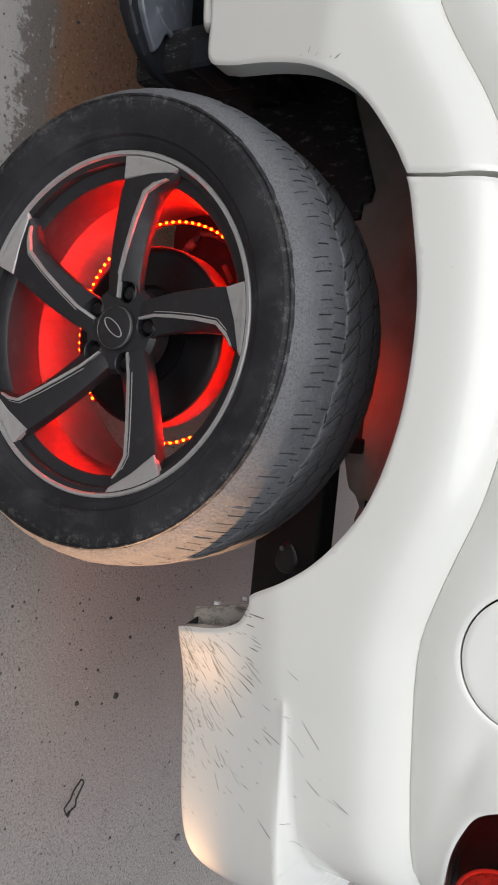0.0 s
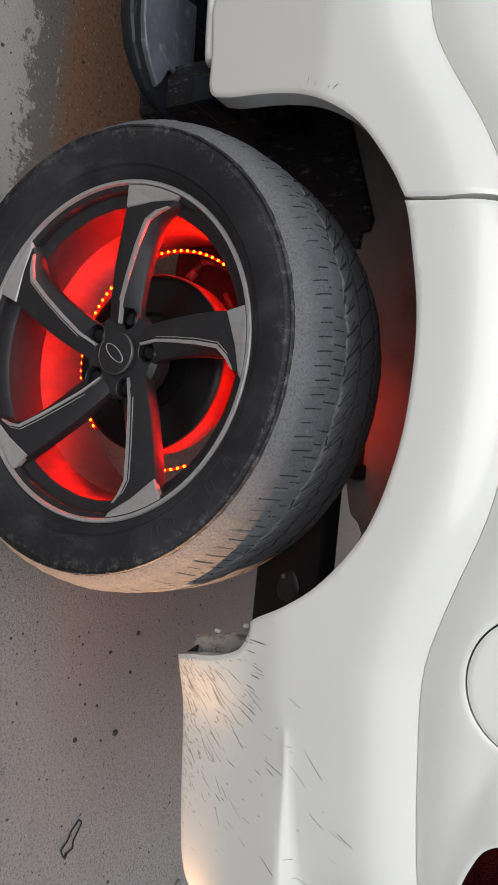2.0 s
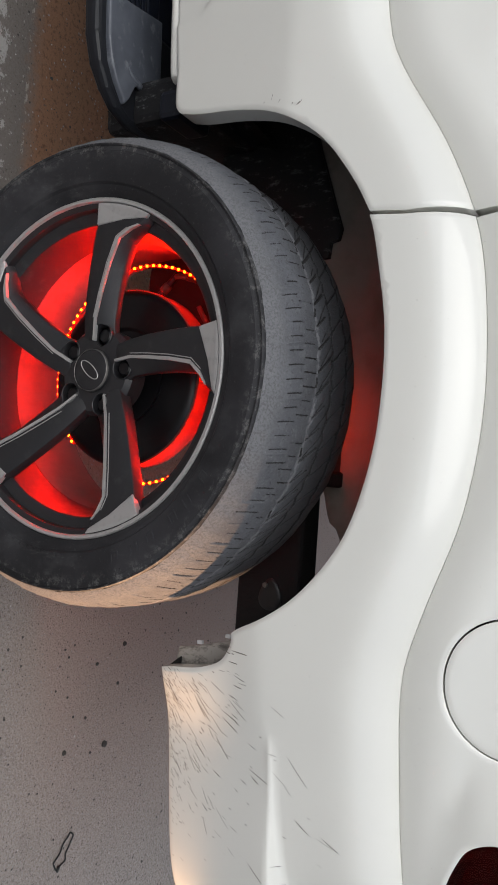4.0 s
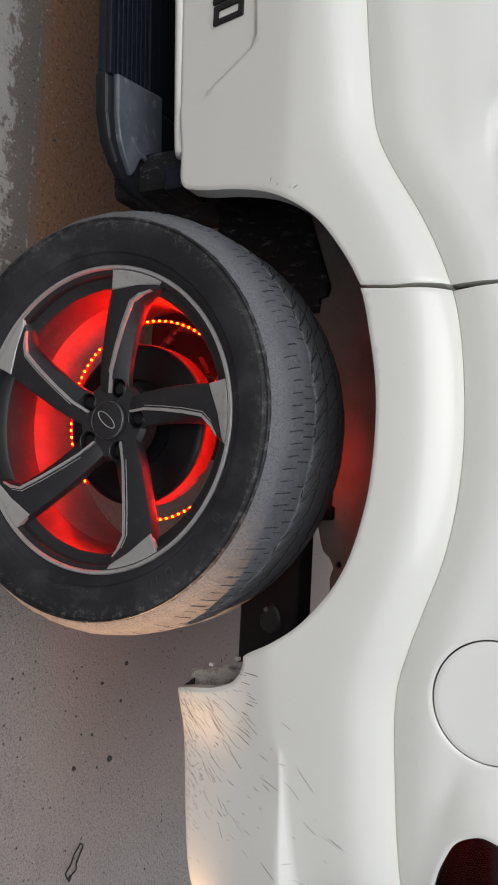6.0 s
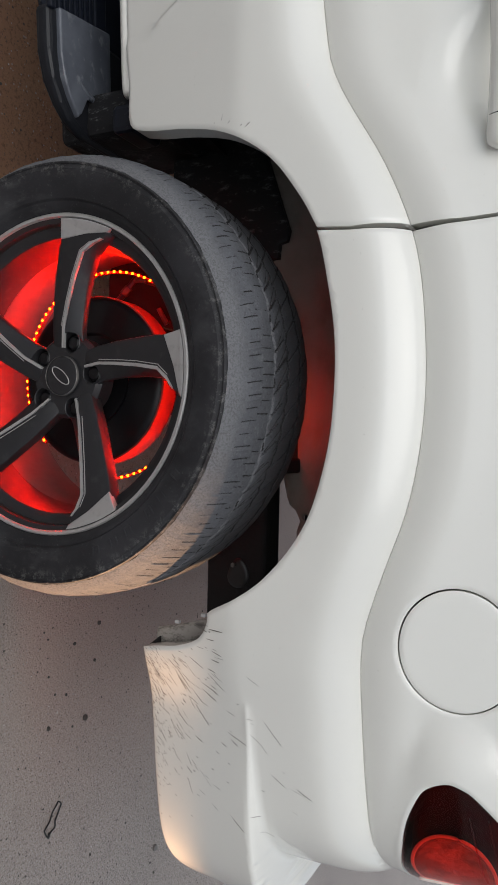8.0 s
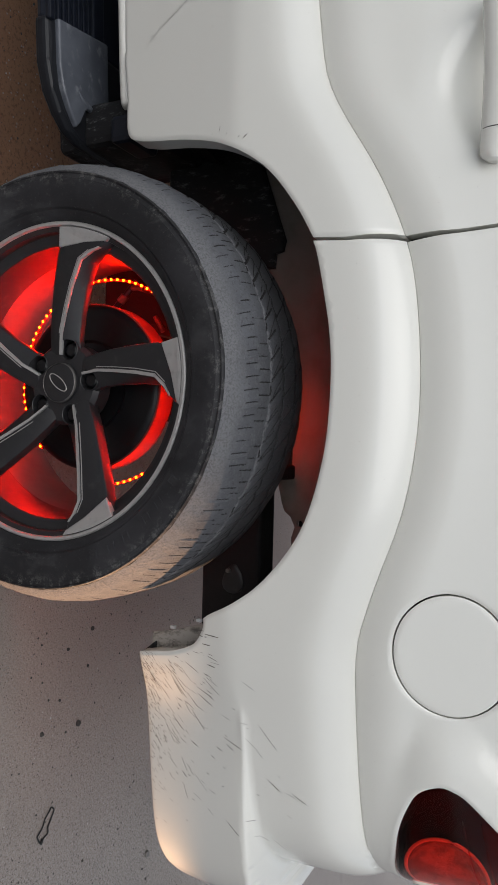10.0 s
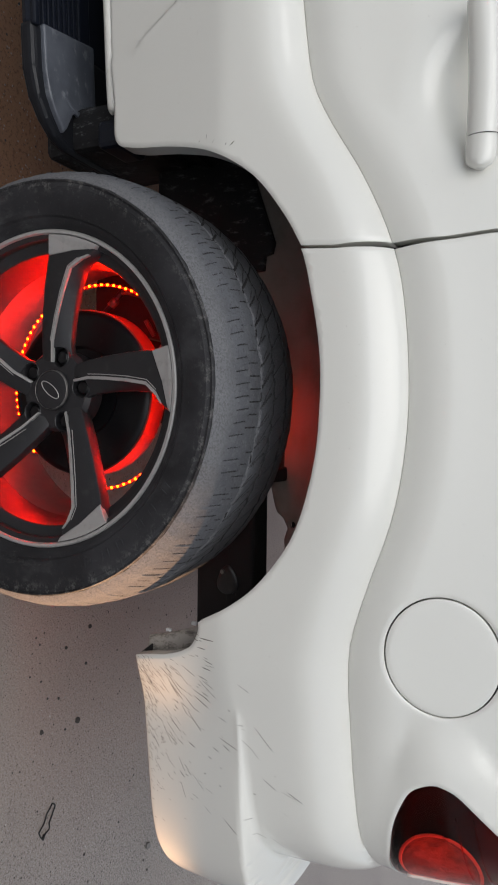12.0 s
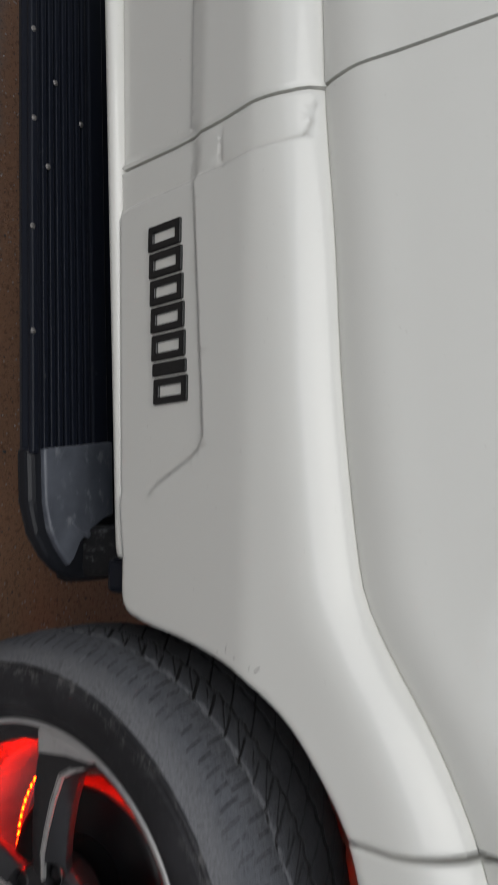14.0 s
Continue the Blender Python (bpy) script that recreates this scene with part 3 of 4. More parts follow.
part("handle", mesh_of("handle", hv, hf, paint), door, "white pull handle")

seam = [(-.304, .058 + .0134 * math.cos(a), .9935 + .0194 * math.sin(a)) for a in np.linspace(0, 2 * math.pi, 25)[:-1]]
part("handle_seam", tube("handle_seam", seam, .0005, seam_black, 6, True), door, "thin dark seam round the handle")

# sill strip under the doors
sv, sf = [], []
stations = [(-1.6, 1.0), (-.937, 1.0), (-.70, 1.0), (-.47, 1.0), (-.445, .97), (-.435, .92), (-.431, .8)]
for x, sc in stations:
    mid = .412 + .058 * (x + .937)
    for k in range(9):
        a = radians(-80 + 20 * k)
        sv.append((x, .090 - .026 * math.cos(a) * sc, mid - .004 + .0155 * math.sin(a) * sc))
for i in range(6):
    sf += [(i * 9 + k, i * 9 + k + 1, (i + 1) * 9 + k + 1, (i + 1) * 9 + k) for k in range(8)]
sf.append(tuple(range(54, 63)))
part("sill", mesh_of("sill", sv, sf, paint), car, "rounded white sill strip")
part("sill_pad", box("sill_pad", (-.428, .088, .395), (-.384, .17, .438), step_black, .008), car, "black rubber pad")

# ---- running board ----
step = part("running_board", box("running_board", (-1.6, .014, .295), (-.562, .30, .317), step_black, .010), car, "ribbed black running board")
for y in np.linspace(.040, .118, 7):
    part("rib", box("rib", (-1.6, y - .0042, .315), (-.562, y + .0042, .3225), step_black, .0015), step)
part("raised_edge", box("raised_edge", (-1.6, .015, .314), (-.562, .028, .3235), step_black, .003), step)
part("raised_edge", box("raised_edge", (-1.6, .130, .314), (-.562, .160, .3215), step_black, .003), step)


def slab(name, plan, z0, z1, mat, bevel, drop=0.0):
    """A plate with a plan in (x, y); its far end may drop."""
    bm = bmesh.new()
    low = [bm.verts.new((x, y, z0)) for x, y in plan]
    top = [bm.verts.new((x, y, z1 - drop * smooth(-.47, -.38, x))) for x, y in plan]
    bm.faces.new(low[::-1])
    bm.faces.new(top)
    for i in range(len(plan)):
        bm.faces.new((low[i], low[(i + 1) % len(plan)], top[(i + 1) % len(plan)], top[i]))
    bmesh.ops.bevel(bm, geom=bm.edges[:], offset=bevel, segments=3, affect="EDGES", profile=.5)
    return from_bm(name, bm, mat)


end = part("end_cap", slab("end_cap", [(-.573, .014), (-.50, .016), (-.458, .028), (-.428, .050), (-.408, .074), (-.396, .105), (-.390, .30), (-.573, .30)], .290, .318, end_black, .010, .010), step,
           "black moulded end cap")
part("end_block", box("end_block", (-.50, .11, .258), (-.393, .26, .300), liner_black, .012), step, "dirt-caked black end block")
part("scuffed_cover", slab("scuffed_cover", [(-.570, .034), (-.50, .036), (-.466, .044), (-.441, .060), (-.416, .084), (-.425, .088), (-.452, .096), (-.470, .118), (-.478, .140), (-.484, .165), (-.590, .165)], .300, .3255, step_grey, .004, .008), step,
     "scuffed dark grey plastic cover")
part("moulded_lip", tube("moulded_lip", [tuple(p) for p in spline([(-.475, .085, .319), (-.462, .10, .322), (-.455, .125, .322), (-.448, .16, .32), (-.44, .19, .315)], 5)], .005, step_grey, 8), step)
rivet_me = lathe("rivet", [(0, -.0025), (.003, -.002), (.0045, 0)], steel, 10)
for x, y in ((-1.02, .020), (-.866, .017), (-.723, .017), (-1.15, .02), (-1.09, .06), (-.96, .045), (-1.05, .11)):
    rv = part("rivet", rivet_me, step)
    rv.matrix_basis = pose(x, y, .3235, -90)

lift = Matrix.Translation((-.45, 0, .338))
step.matrix_basis = lift @ pose(0, 0, 0, 0, -3.1, 0) @ Matrix.Translation((.45, 0, -.3235))

# ---- wheel ----
WZ = .36
wheel = part("wheel", lathe("wheel", [(.1990, .0804), (.2035, .0840), (.2045, .092), (.2050, .13), (.207, .19), (.212, .215), (.225, .222), (.238, .222), (.238, .215), (.215, .2), (.212, .12), (.215, .05), (.225, .03), (.2385, .010)],
                                     barrel_alloy, 160, (0, WZ)), car, "five-spoke dark grey alloy wheel")
part("rim_face", lathe("rim_face", [(.2316, .0024), (.2245, .0062), (.2232, .0165), (.2130, .0190), (.2075, .0235), (.2050, .0330), (.2010, .0560), (.1990, .0800)], alloy_dark, 160, (0, WZ)),
     wheel, "dark stepped rim")
part("rim_lip", lathe("rim_lip", [(.2388, .004), (.2384, -.0005), (.2366, -.0024), (.2326, -.002), (.2312, .0022)], alloy_bright, 160, (0, WZ)), wheel, "bright machined rim edge")

TYRE = [(.228, .018), (.236, .004), (.243, -.005), (.249, -.0095), (.253, -.0105), (.256, -.0145), (.268, -.0185), (.283, -.0215), (.294, -.0222), (.2955, -.0221), (.2960, -.0225), (.2966, -.0221), (.3005, -.0212), (.3025, -.0205),
        (.3035, -.0225), (.3053, -.0230), (.3067, -.0210), (.3072, -.0180)]
SHOULDER = [(.3072, -.0180), (.3096, -.0158), (.3120, -.0130), (.3144, -.0102), (.3168, -.0072), (.3190, -.0042)]
HALF = .110


def sidewall(mirror=False):
    return [(r, 2 * HALF - y) if mirror else (r, y) for r, y in TYRE]


tyre = part("tyre", lathe("tyre", sidewall(), rubber, 200, (0, WZ)), wheel, "dusty black tyre with worn tread")
part("inner_sidewall", lathe("inner_sidewall", sidewall(True), rubber, 96, (0, WZ)), wheel)
TREAD_ROWS = 140


def tread_profile():
    out = list(SHOULDER)
    for i in range(TREAD_ROWS):
        y = -.001 + (2 * HALF + .002) * i / (TREAD_ROWS - 1)
        e = abs(y - HALF) / (HALF + .001)
        out.append((.336 - .0150 * e ** 3.4, y))
    return out + [(r, 2 * HALF - y) for r, y in SHOULDER[::-1]]


def chance(k, seed):
    """A fixed number between 0 and 1 for each whole number k."""
    return math.sin(k * seed) * 43758.5453 % 1.0


def tread_relief(a, r, y):
    """Worn zigzag grooves round the tyre, fine cuts on the shoulder and slanted grooves across the middle."""
    e = (y - HALF) / HALF
    turn = a / (2 * math.pi)
    u, w = turn * 118, turn * 72
    saw = abs((turn * 90 % 1.0) * 2 - 1) * 2 - 1
    wave = .0004 * math.sin(u * 1.3 + 9 * e) + .0003 * math.sin(u * 3.7)
    depth = 0.0
    for gy, wob, wid, dep in ((-.38, .018, .014, .0010), (.02, .022, .018, .0045), (.45, .02, .03, .005)):
        if abs(e - gy - wob * saw) < wid:
            depth = dep
    # fine cuts across the shoulder in two staggered rows, unlike in length
    for base, e0, e1, seed in ((40.0, -.72, -.47, 12.9898), (40.5, -.98, -.72, 78.233)):
        v = u + base + 1.1 * e + .12 * math.sin(6 * e)
        jit, other = chance(int(v), seed), chance(int(v), seed * .37)
        if e0 + .16 * jit < e < e1 + .10 * other and jit > .08 and v % 1.0 < .035 + .05 * other:
            depth = max(depth, .0015 + .0022 * jit)
    if -.98 < e < -.66 and (turn * 30 + .25 + .35 * e) % 1.0 < .05:  # raised bars across the shoulder
        wave += .0011
    # slanted grooves: short hooks beside the ridge, long ones further in
    slant = w + 20 + 2.6 * e + .5 * e * e
    jit = chance(int(slant), 31.7)
    if -.36 < e < -.12 + .12 * jit and slant % 1.0 < .10 + .05 * jit:
        depth = max(depth, .0042)
    if -.30 < e < .02 and (w + .5 + 3.8 * e) % 1.0 < .06:
        depth = max(depth, .0018)
    if -.02 < e < .98 and (w * .75 + 1.9 * e) % 1.0 < .055:
        depth = max(depth, .0045)
    return wave - depth


part("tread", lathe("tread", tread_profile(), tread_rubber, 2760, (0, WZ), tread_relief, groove=groove_rubber), wheel, "grey dust-covered worn tread")


small_mark = box("embossed_mark", (-.006, -.0006, -.003), (.006, .0006, .003), rubber, .0004)
large_mark = box("embossed_mark", (-.0012, -.0004, -.011), (.0012, .0004, .011), rubber, .0003)
cross_mark = box("embossed_mark", (-.006, -.0004, -.0012), (.006, .0004, .0012), rubber, .0003)
for k, deg in enumerate((181, 184, 187, 190, 193, 196, 199)):
    mk = part("embossed_mark", small_mark, wheel)
    a = radians(deg)
    mk.matrix_basis = pose(-.259 * math.cos(a), -.0158, WZ + .259 * math.sin(a), 0, deg - 90, 0)
for k, deg in enumerate((121, 129, 135, 144, 150, 157)):
    for off, slant, r, me in ((-1.1, 12, .277, large_mark), (1.1, 12, .277, large_mark), (0, 0, .265, cross_mark), (0, 0, .289, cross_mark)):
        if me is cross_mark and k % 3 == 1:
            continue
        mk = part("embossed_mark", me, wheel)
        a = radians(deg + off)
        y = float(np.interp(r, [p[0] for p in TYRE], [p[1] for p in TYRE]))
        mk.matrix_basis = pose(-r * math.cos(a), y - .0001, WZ + r * math.sin(a), 0, deg - 90 + slant, 0)


# one spoke, modelled pointing to the front (-x) and turned into place
def pol(r, deg, y):
    a = radians(deg)
    return (-r * math.cos(a), y, r * math.sin(a))


def prism(name, face, back_y, mat, bevel=.002, seg=2):
    """A plate with the given front corners and a back at the depth back_y."""
    bm = bmesh.new()
    f = [bm.verts.new(p) for p in face]
    b = [bm.verts.new((p[0] * .985, max(back_y, p[1] + .004), p[2] * .985)) for p in face]
    bm.faces.new(f)
    bm.faces.new(b[::-1])
    for i in range(len(face)):
        j = (i + 1) % len(face)
        bm.faces.new((f[i], b[i], b[j], f[j]))
    bmesh.ops.recalc_face_normals(bm, faces=bm.faces[:])
    if bevel:
        bmesh.ops.bevel(bm, geom=bm.edges[:], offset=bevel, segments=seg, affect="EDGES", profile=.5, clamp_overlap=True)
    return from_bm(name, bm, mat)


SPOKE = [  # radius: leading edge, ridge, trailing edge (degrees), depths
        (.046, -34, 0, 42, .038, .029, .042), (.075, -17, 5, 23.5, .030, .0215, .036), (.110, -8, 10.3, 20.2, .0225, .0145, .030), (.150, -2, 13.8, 19.4, .0145, .0075, .025),
        (.1875, 1.6, 16.5, 19.9, .008, .0025, .021), (.203, 3.0, 20.6, 22.7, .006, .0025, .018), (.2135, 3.6, 24.3, 26.2, .005, .003, .016), (.2305, 3.9, 26.2, 27.5, .004, .003, .012)]


def spoke_mesh():
    """Wide leading face, ridge and falling trailing face, from hub to rim."""
    bm = bmesh.new()
    rings = []
    for r, al, ar, at, yl, yr, yt in SPOKE:
        rings.append([bm.verts.new(pol(*q)) for q in ((r, al, yl + .022), (r, al, yl), (r, ar, yr), (r, at, yt), (r * 1.0, at, yt + .006 * smooth(.235, .20, r) + .006))])
    for a, b in zip(rings, rings[1:]):
        for k in range(5):
            bm.faces.new((a[k], a[(k + 1) % 5], b[(k + 1) % 5], b[k]))
    bm.faces.new(rings[0][::-1])
    bm.faces.new(rings[-1])
    bmesh.ops.recalc_face_normals(bm, faces=bm.faces[:])
    sharp = [e for e in bm.edges if e.is_manifold and e.calc_face_angle() > .5]
    bmesh.ops.bevel(bm, geom=sharp, offset=.0022, segments=2, affect="EDGES", profile=.5)
    me = from_bm("spoke", bm, alloy_dark, True)
    me.set_sharp_from_angle(angle=radians(24))
    return me


def strip_mesh():
    """The thin machined line along the ridge, widening at the bend."""
    line = [(.043, -.5, .0285, .0017), (.075, 4.9, .0205, .0021), (.110, 10.2, .0135, .0023), (.150, 13.7, .0065, .0024), (.1865, 16.3, .0015, .0025), (.203, 20.5, .0015, .0030), (.2125, 24.0, .0018, .0018)]
    verts, faces = [], []
    for r, a, y, w in line:
        d = math.degrees(w / r)
        verts += [pol(r, a - d, y - .0006), pol(r, a + d, y - .0002), pol(r, a + d, y + .005), pol(r, a - d, y + .005)]
    for i in range(len(line) - 1):
        for k in range(4):
            faces.append((4 * i + k, 4 * i + (k + 1) % 4, 4 * i + 4 + (k + 1) % 4, 4 * i + 4 + k))
    faces += [(3, 2, 1, 0), tuple(range(len(verts) - 4, len(verts)))]
    return mesh_of("machined_line", verts, faces, alloy_bright, False)


def edge_line_mesh():
    """A hairline beside the ridge, on the leading face."""
    verts, faces = [], []
    for r, al, ar, at, yl, yr, yt in SPOKE[1:6]:
        d = math.degrees(.0058 / r)
        y, w = yr + (yl - yr) * d / (ar - al), math.degrees(.0006 / r)
        verts += [pol(r, ar - d - w, y - .0008), pol(r, ar - d + w, y - .0008), pol(r, ar - d + w, y + .003), pol(r, ar - d - w, y + .003)]
    for i in range(4):
        for k in range(4):
            faces.append((4 * i + k, 4 * i + (k + 1) % 4, 4 * i + 4 + (k + 1) % 4, 4 * i + 4 + k))
    faces += [(3, 2, 1, 0), (16, 17, 18, 19)]
    return mesh_of("edge_line", verts, faces, alloy_bright, False)


tip_face = [pol(.2015, 3.2, .0035)] + [pol(.2310, a, -.0008) for a in np.linspace(3.6, 27.0, 9)] + [pol(.2245, 25.8, .0015), pol(.2125, 16.0, .0028)]
hair_me = edge_line_mesh()
spoke_me, line_me, tip_me = spoke_mesh(), strip_mesh(), prism("machined_tip", tip_face, .012, alloy_bright, .0012)
bolt_me = lathe("wheel_bolt", [(0, .0335), (.0080, .0338), (.0102, .0355), (.0112, .039), (.0112, .056)], drum_black, 24)
BOLT = [radians(14 + 72 * k) for k in range(5)]


def drilled(me, places, radius, y0, y1):
    """The mesh with round pockets sunk into it."""
    ob, cutters = new("blank", me), []
    for x, z in places:
        bm = bmesh.new()
        bmesh.ops.create_cone(bm, cap_ends=True, segments=28, radius1=radius, radius2=radius, depth=y1 - y0, matrix=pose(x, (y0 + y1) / 2, z, 90))
        cut = new("blank", from_bm("blank", bm, drum_black))
        cutters.append(cut)
        mod = ob.modifiers.new("pocket", "BOOLEAN")
        mod.object, mod.operation, mod.solver = cut, "DIFFERENCE", "EXACT"
    bpy.context.view_layer.update()
    out = bpy.data.meshes.new_from_object(ob.evaluated_get(bpy.context.evaluated_depsgraph_get()))
    out.name = me.name
    for o in (ob, *cutters):
        bpy.data.objects.remove(o)
    return out


spoke_me = drilled(spoke_me, [(-.052 * math.cos(BOLT[0]), .052 * math.sin(BOLT[0]))], .0152, -.02, .052)
spoke_me.set_sharp_from_angle(angle=radians(24))
rim_ring = lathe("pocket_ring", [(.0150, .038), (.0150, .0295), (.0158, .0287), (.0165, .0295), (.0165, .038)], alloy_dark, 28)
for k in range(5):
    m = pose(0, 0, WZ, 0, 72 * k, 0)
    for name, me, label in (("spoke", spoke_me, ""), ("machined_line", line_me, ""), ("edge_line", hair_me, "thin bright line"), ("machined_tip", tip_me, "light grey machined tip")):
        part(name, me, wheel, label).matrix_basis = m
    bo = part("wheel_bolt", bolt_me, wheel)
    bo.matrix_basis = pose(-.052 * math.cos(BOLT[k]), .003, WZ + .052 * math.sin(BOLT[k]))
    part("pocket_ring", rim_ring, wheel).matrix_basis = pose(-.052 * math.cos(BOLT[k]), .003, WZ + .052 * math.sin(BOLT[k]))
hub_me = lathe("hub", [(0, .034), (.030, .034), (.040, .032), (.058, .036), (.064, .044), (.062, .074), (0, .078)], alloy_dark, 64)
part("hub", drilled(hub_me, [(-.052 * math.cos(a), .052 * math.sin(a)) for a in BOLT], .0152, -.02, .053), wheel, "dark wheel hub").matrix_basis = pose(0, 0, WZ)
part("hub_cap", lathe("hub_cap", [(0, .0245), (.024, .025), (.0285, .0265), (.0305, .030), (.0305, .038)], alloy_dark, 64, (0, WZ)), wheel, "round dark centre cap")
part("cap_ring", lathe("cap_ring", [(.0292, .0260), (.0295, .0255), (.0300, .0262), (.0304, .030)], steel, 64, (0, WZ)), wheel)
ca, sa = math.cos(radians(-128)), math.sin(radians(-128))
ring_pts = []
for a in np.linspace(0, 2 * math.pi, 41)[:-1]:
    x, z = .0195 * math.cos(a), .0075 * math.sin(a)
    ring_pts.append((x * ca - z * sa, .0246, WZ + x * sa + z * ca))
part("emblem", tube("emblem", ring_pts, .0008, alloy_bright, 6, True), wheel, "thin grey oval emblem")

# brake drum, backing plate and the strip of wheel lights
drum = part("brake_drum", lathe("brake_drum", [(0, .100), (.070, .100), (.075, .096), (.120, .096), (.128, .098), (.132, .1015)], drum_black, 96, (0, WZ)), car,
            "black brake drum")
part("drum_side", lathe("drum_side", [(.132, .1016), (.1340, .104), (.1345, .110), (.1345, .142), (0, .144)], drum_steel, 96, (0, WZ)), drum, "rusty drum flank")
LX, LZ = -.011, .362  # middle of the ring of lights
strip = part("light_strip", lathe("light_strip", [(.1680, .1500), (.1680, .1404), (.1704, .1404), (.1704, .1500), (.1680, .1500)], tape_red, 110, (LX, LZ), None, -132, 178), car, "ring of red wheel lights")


bead_me = box("light_bead", (-.0019, -.0010, -.0020), (.0019, .0010, .0020), led, .0007)
for k in range(74):
    deg = -130 + 4.15 * k
    a = radians(deg)
    bd = part("light_bead", bead_me, strip)
    bd.matrix_basis = pose(LX - .1692 * math.cos(a), .1393, LZ + .1692 * math.sin(a), 0, deg, 0)
# parts of the axle seen past the drum
bracket_plan = [(-.235, .283), (-.195, .278), (-.15, .279), (-.06, .290), (-.03, .36), (-.03, .50), (-.12, .53), (-.235, .52)]
spring_bracket = part("spring_bracket", prism("spring_bracket", [(x, .25, z) for x, z in bracket_plan], .264, primer, .003), car, "black spring bracket")
part("lever", tube("lever", [(-.190, .205, .376), (-.172, .203, .361), (-.150, .2, .342), (-.128, .198, .323)], .0055, step_black, 12), spring_bracket, "grey brake lever")
part("lever_sleeve", tube("lever_sleeve", [(-.166, .2025, .356), (-.155, .2007, .3465)], .0075, drum_steel, 12), spring_bracket)
part("hose_fitting", tube("hose_fitting", [(-.176, .192, .376), (-.176, .192, .386), (-.173, .193, .398)], .0045, drum_steel, 12), spring_bracket, "pale grey hose fitting")
part("hose", tube("hose", [tuple(p) for p in spline([(-.173, .193, .398), (-.165, .2, .42), (-.145, .22, .45), (-.11, .24, .47)], 5)], .0048, cord_black, 10), spring_bracket, "black hose")
part("bracket_bolt", tube("bracket_bolt", [(-.126, .197, .421), (-.100, .198, .437)], .0042, drum_steel, 10), spring_bracket)
part("bracket_web", prism("bracket_web", [(-.142, .215, .295), (-.128, .215, .300), (-.085, .215, .470), (-.10, .215, .475)], .25, primer, .002), spring_bracket)
part("axle", tube("axle", [(0, .16, WZ), (0, 1.45, WZ)], .045, primer, 20), car, "dark axle tube")
part("shock_absorber", tube("shock_absorber", [(-.13, .30, WZ - .04), (-.17, .36, .62)], .026, primer, 16), car, "black shock absorber")
part("brake_hose", tube("brake_hose", [tuple(p) for p in spline([(-.02, .19, WZ + .05), (-.09, .2, WZ + .10), (-.14, .26, WZ + .07), (-.2, .3, .52)], 6)], .006, steel, 8), car)

# ---- wheel arch ----
part("arch_liner", lathe("arch_liner", [(.440, .12), (.436, .15), (.432, .20), (.425, .28), (.415, .36)], liner_black, 40, (0, WZ - .015), None, -10, 22), car, "black dirt-caked arch liner")
def house_y(x, z):
    return .285 - .225 * smooth(.715, .885, z) + .004 * math.sin(38 * (z - .6)) + .003 * smooth(.02, .0, abs(z - .668))


liner_wall = [(-.47, .40), (-.47, .555), (-.38, .582), (-.30, .608), (-.258, .622), (-.240, .618), (-.236, .606), (-.212, .604), (-.209, .575), (-.198, .570), (-.196, .50), (-.15, .40)]
panel("liner_wall", liner_wall, liner_black, car, "black inner arch wall", height=lambda x, z: house_y(x, z) - .016, depth=.01, step=.03)


house = [(-.42, .52), (-.42, .72), (-.30, .82), (-.15, .878), (0, .89), (.15, .878), (.26, .82), (.345, .72), (.335, .67), (.30, .652), (.272, .642), (.240, .640), (.222, .646), (.205, .638), (.196, .627),
         (.182, .622), (.150, .615), (.13, .56), (.13, .52)]
hole = [(.216 + .0055 * math.cos(a), .655 + .005 * math.sin(a)) for a in np.linspace(0, 2 * math.pi, 13)[:-1]]
hole2 = [(.262 + .0055 * math.cos(a), .661 + .005 * math.sin(a)) for a in np.linspace(0, 2 * math.pi, 13)[:-1]]
wheelhouse = panel("wheelhouse", house, wheelhouse_metal, car, "primed metal wheelhouse with a ragged lower edge", holes=[hole, hole2], height=house_y, depth=.006)
part("rubber_stop", box("rubber_stop", (.118, .225, .615), (.142, .29, .646), primer, .004), wheelhouse, "black rubber stop")
part("tow_bracket", slab("tow_bracket", [(.10, .27), (.44, .27), (.44, .33), (.10, .33)], .483, .594, primer, .008), car, "black chassis bracket")
egg = [(.314 + .025 * math.cos(a), .545 + (.019 + .006 * math.cos(a)) * math.sin(a)) for a in np.linspace(0, 2 * math.pi, 33)[:-1]]
boss = panel("bracket_boss", egg, alloy_dark, car, "dull grey mounting plate", height=lambda x, z: .2655, depth=.006)
part("boss_bolt", lathe("boss_bolt", [(0, .2605), (.0035, .2605), (.0045, .262), (.0045, .266)], steel, 6, (.300, .538)), boss)
lights = part("arch_light", box("arch_light", (-.06, .240, .628), (.125, .290, .640), drum_black, .001), car, "strip of red lights in the wheel arch")
dim_bead = box("light_bead", (-.0019, -.0022, -.0020), (.0019, .0022, .0020), led_dim, .0006)
for k in range(6):
    bd = part("light_bead", dim_bead, lights)
    bd.matrix_basis = pose(-.005 + .022 * k, .245, .6425)
part("sill_end", box("sill_end", (-.47, .115, .315), (-.398, .31, .465), liner_black, .014), car, "black dirt-caked sill end")
# stand-in boxes close the car; the dark ones block light beneath it
part("front_floor", box("front_floor", (-1.6, .20, .36), (-.50, 1.50, .62), primer, .01), car, "dark floor pan")
part("underbody", box("underbody", (-1.6, .34, .63), (.70, 1.50, 1.127), primer, .01), car, "dark underbody")
part("body_top", box("body_top", (-1.6, .13, 1.128), (.74, 1.50, 1.142), paint, .005), car, "plain white body deck")
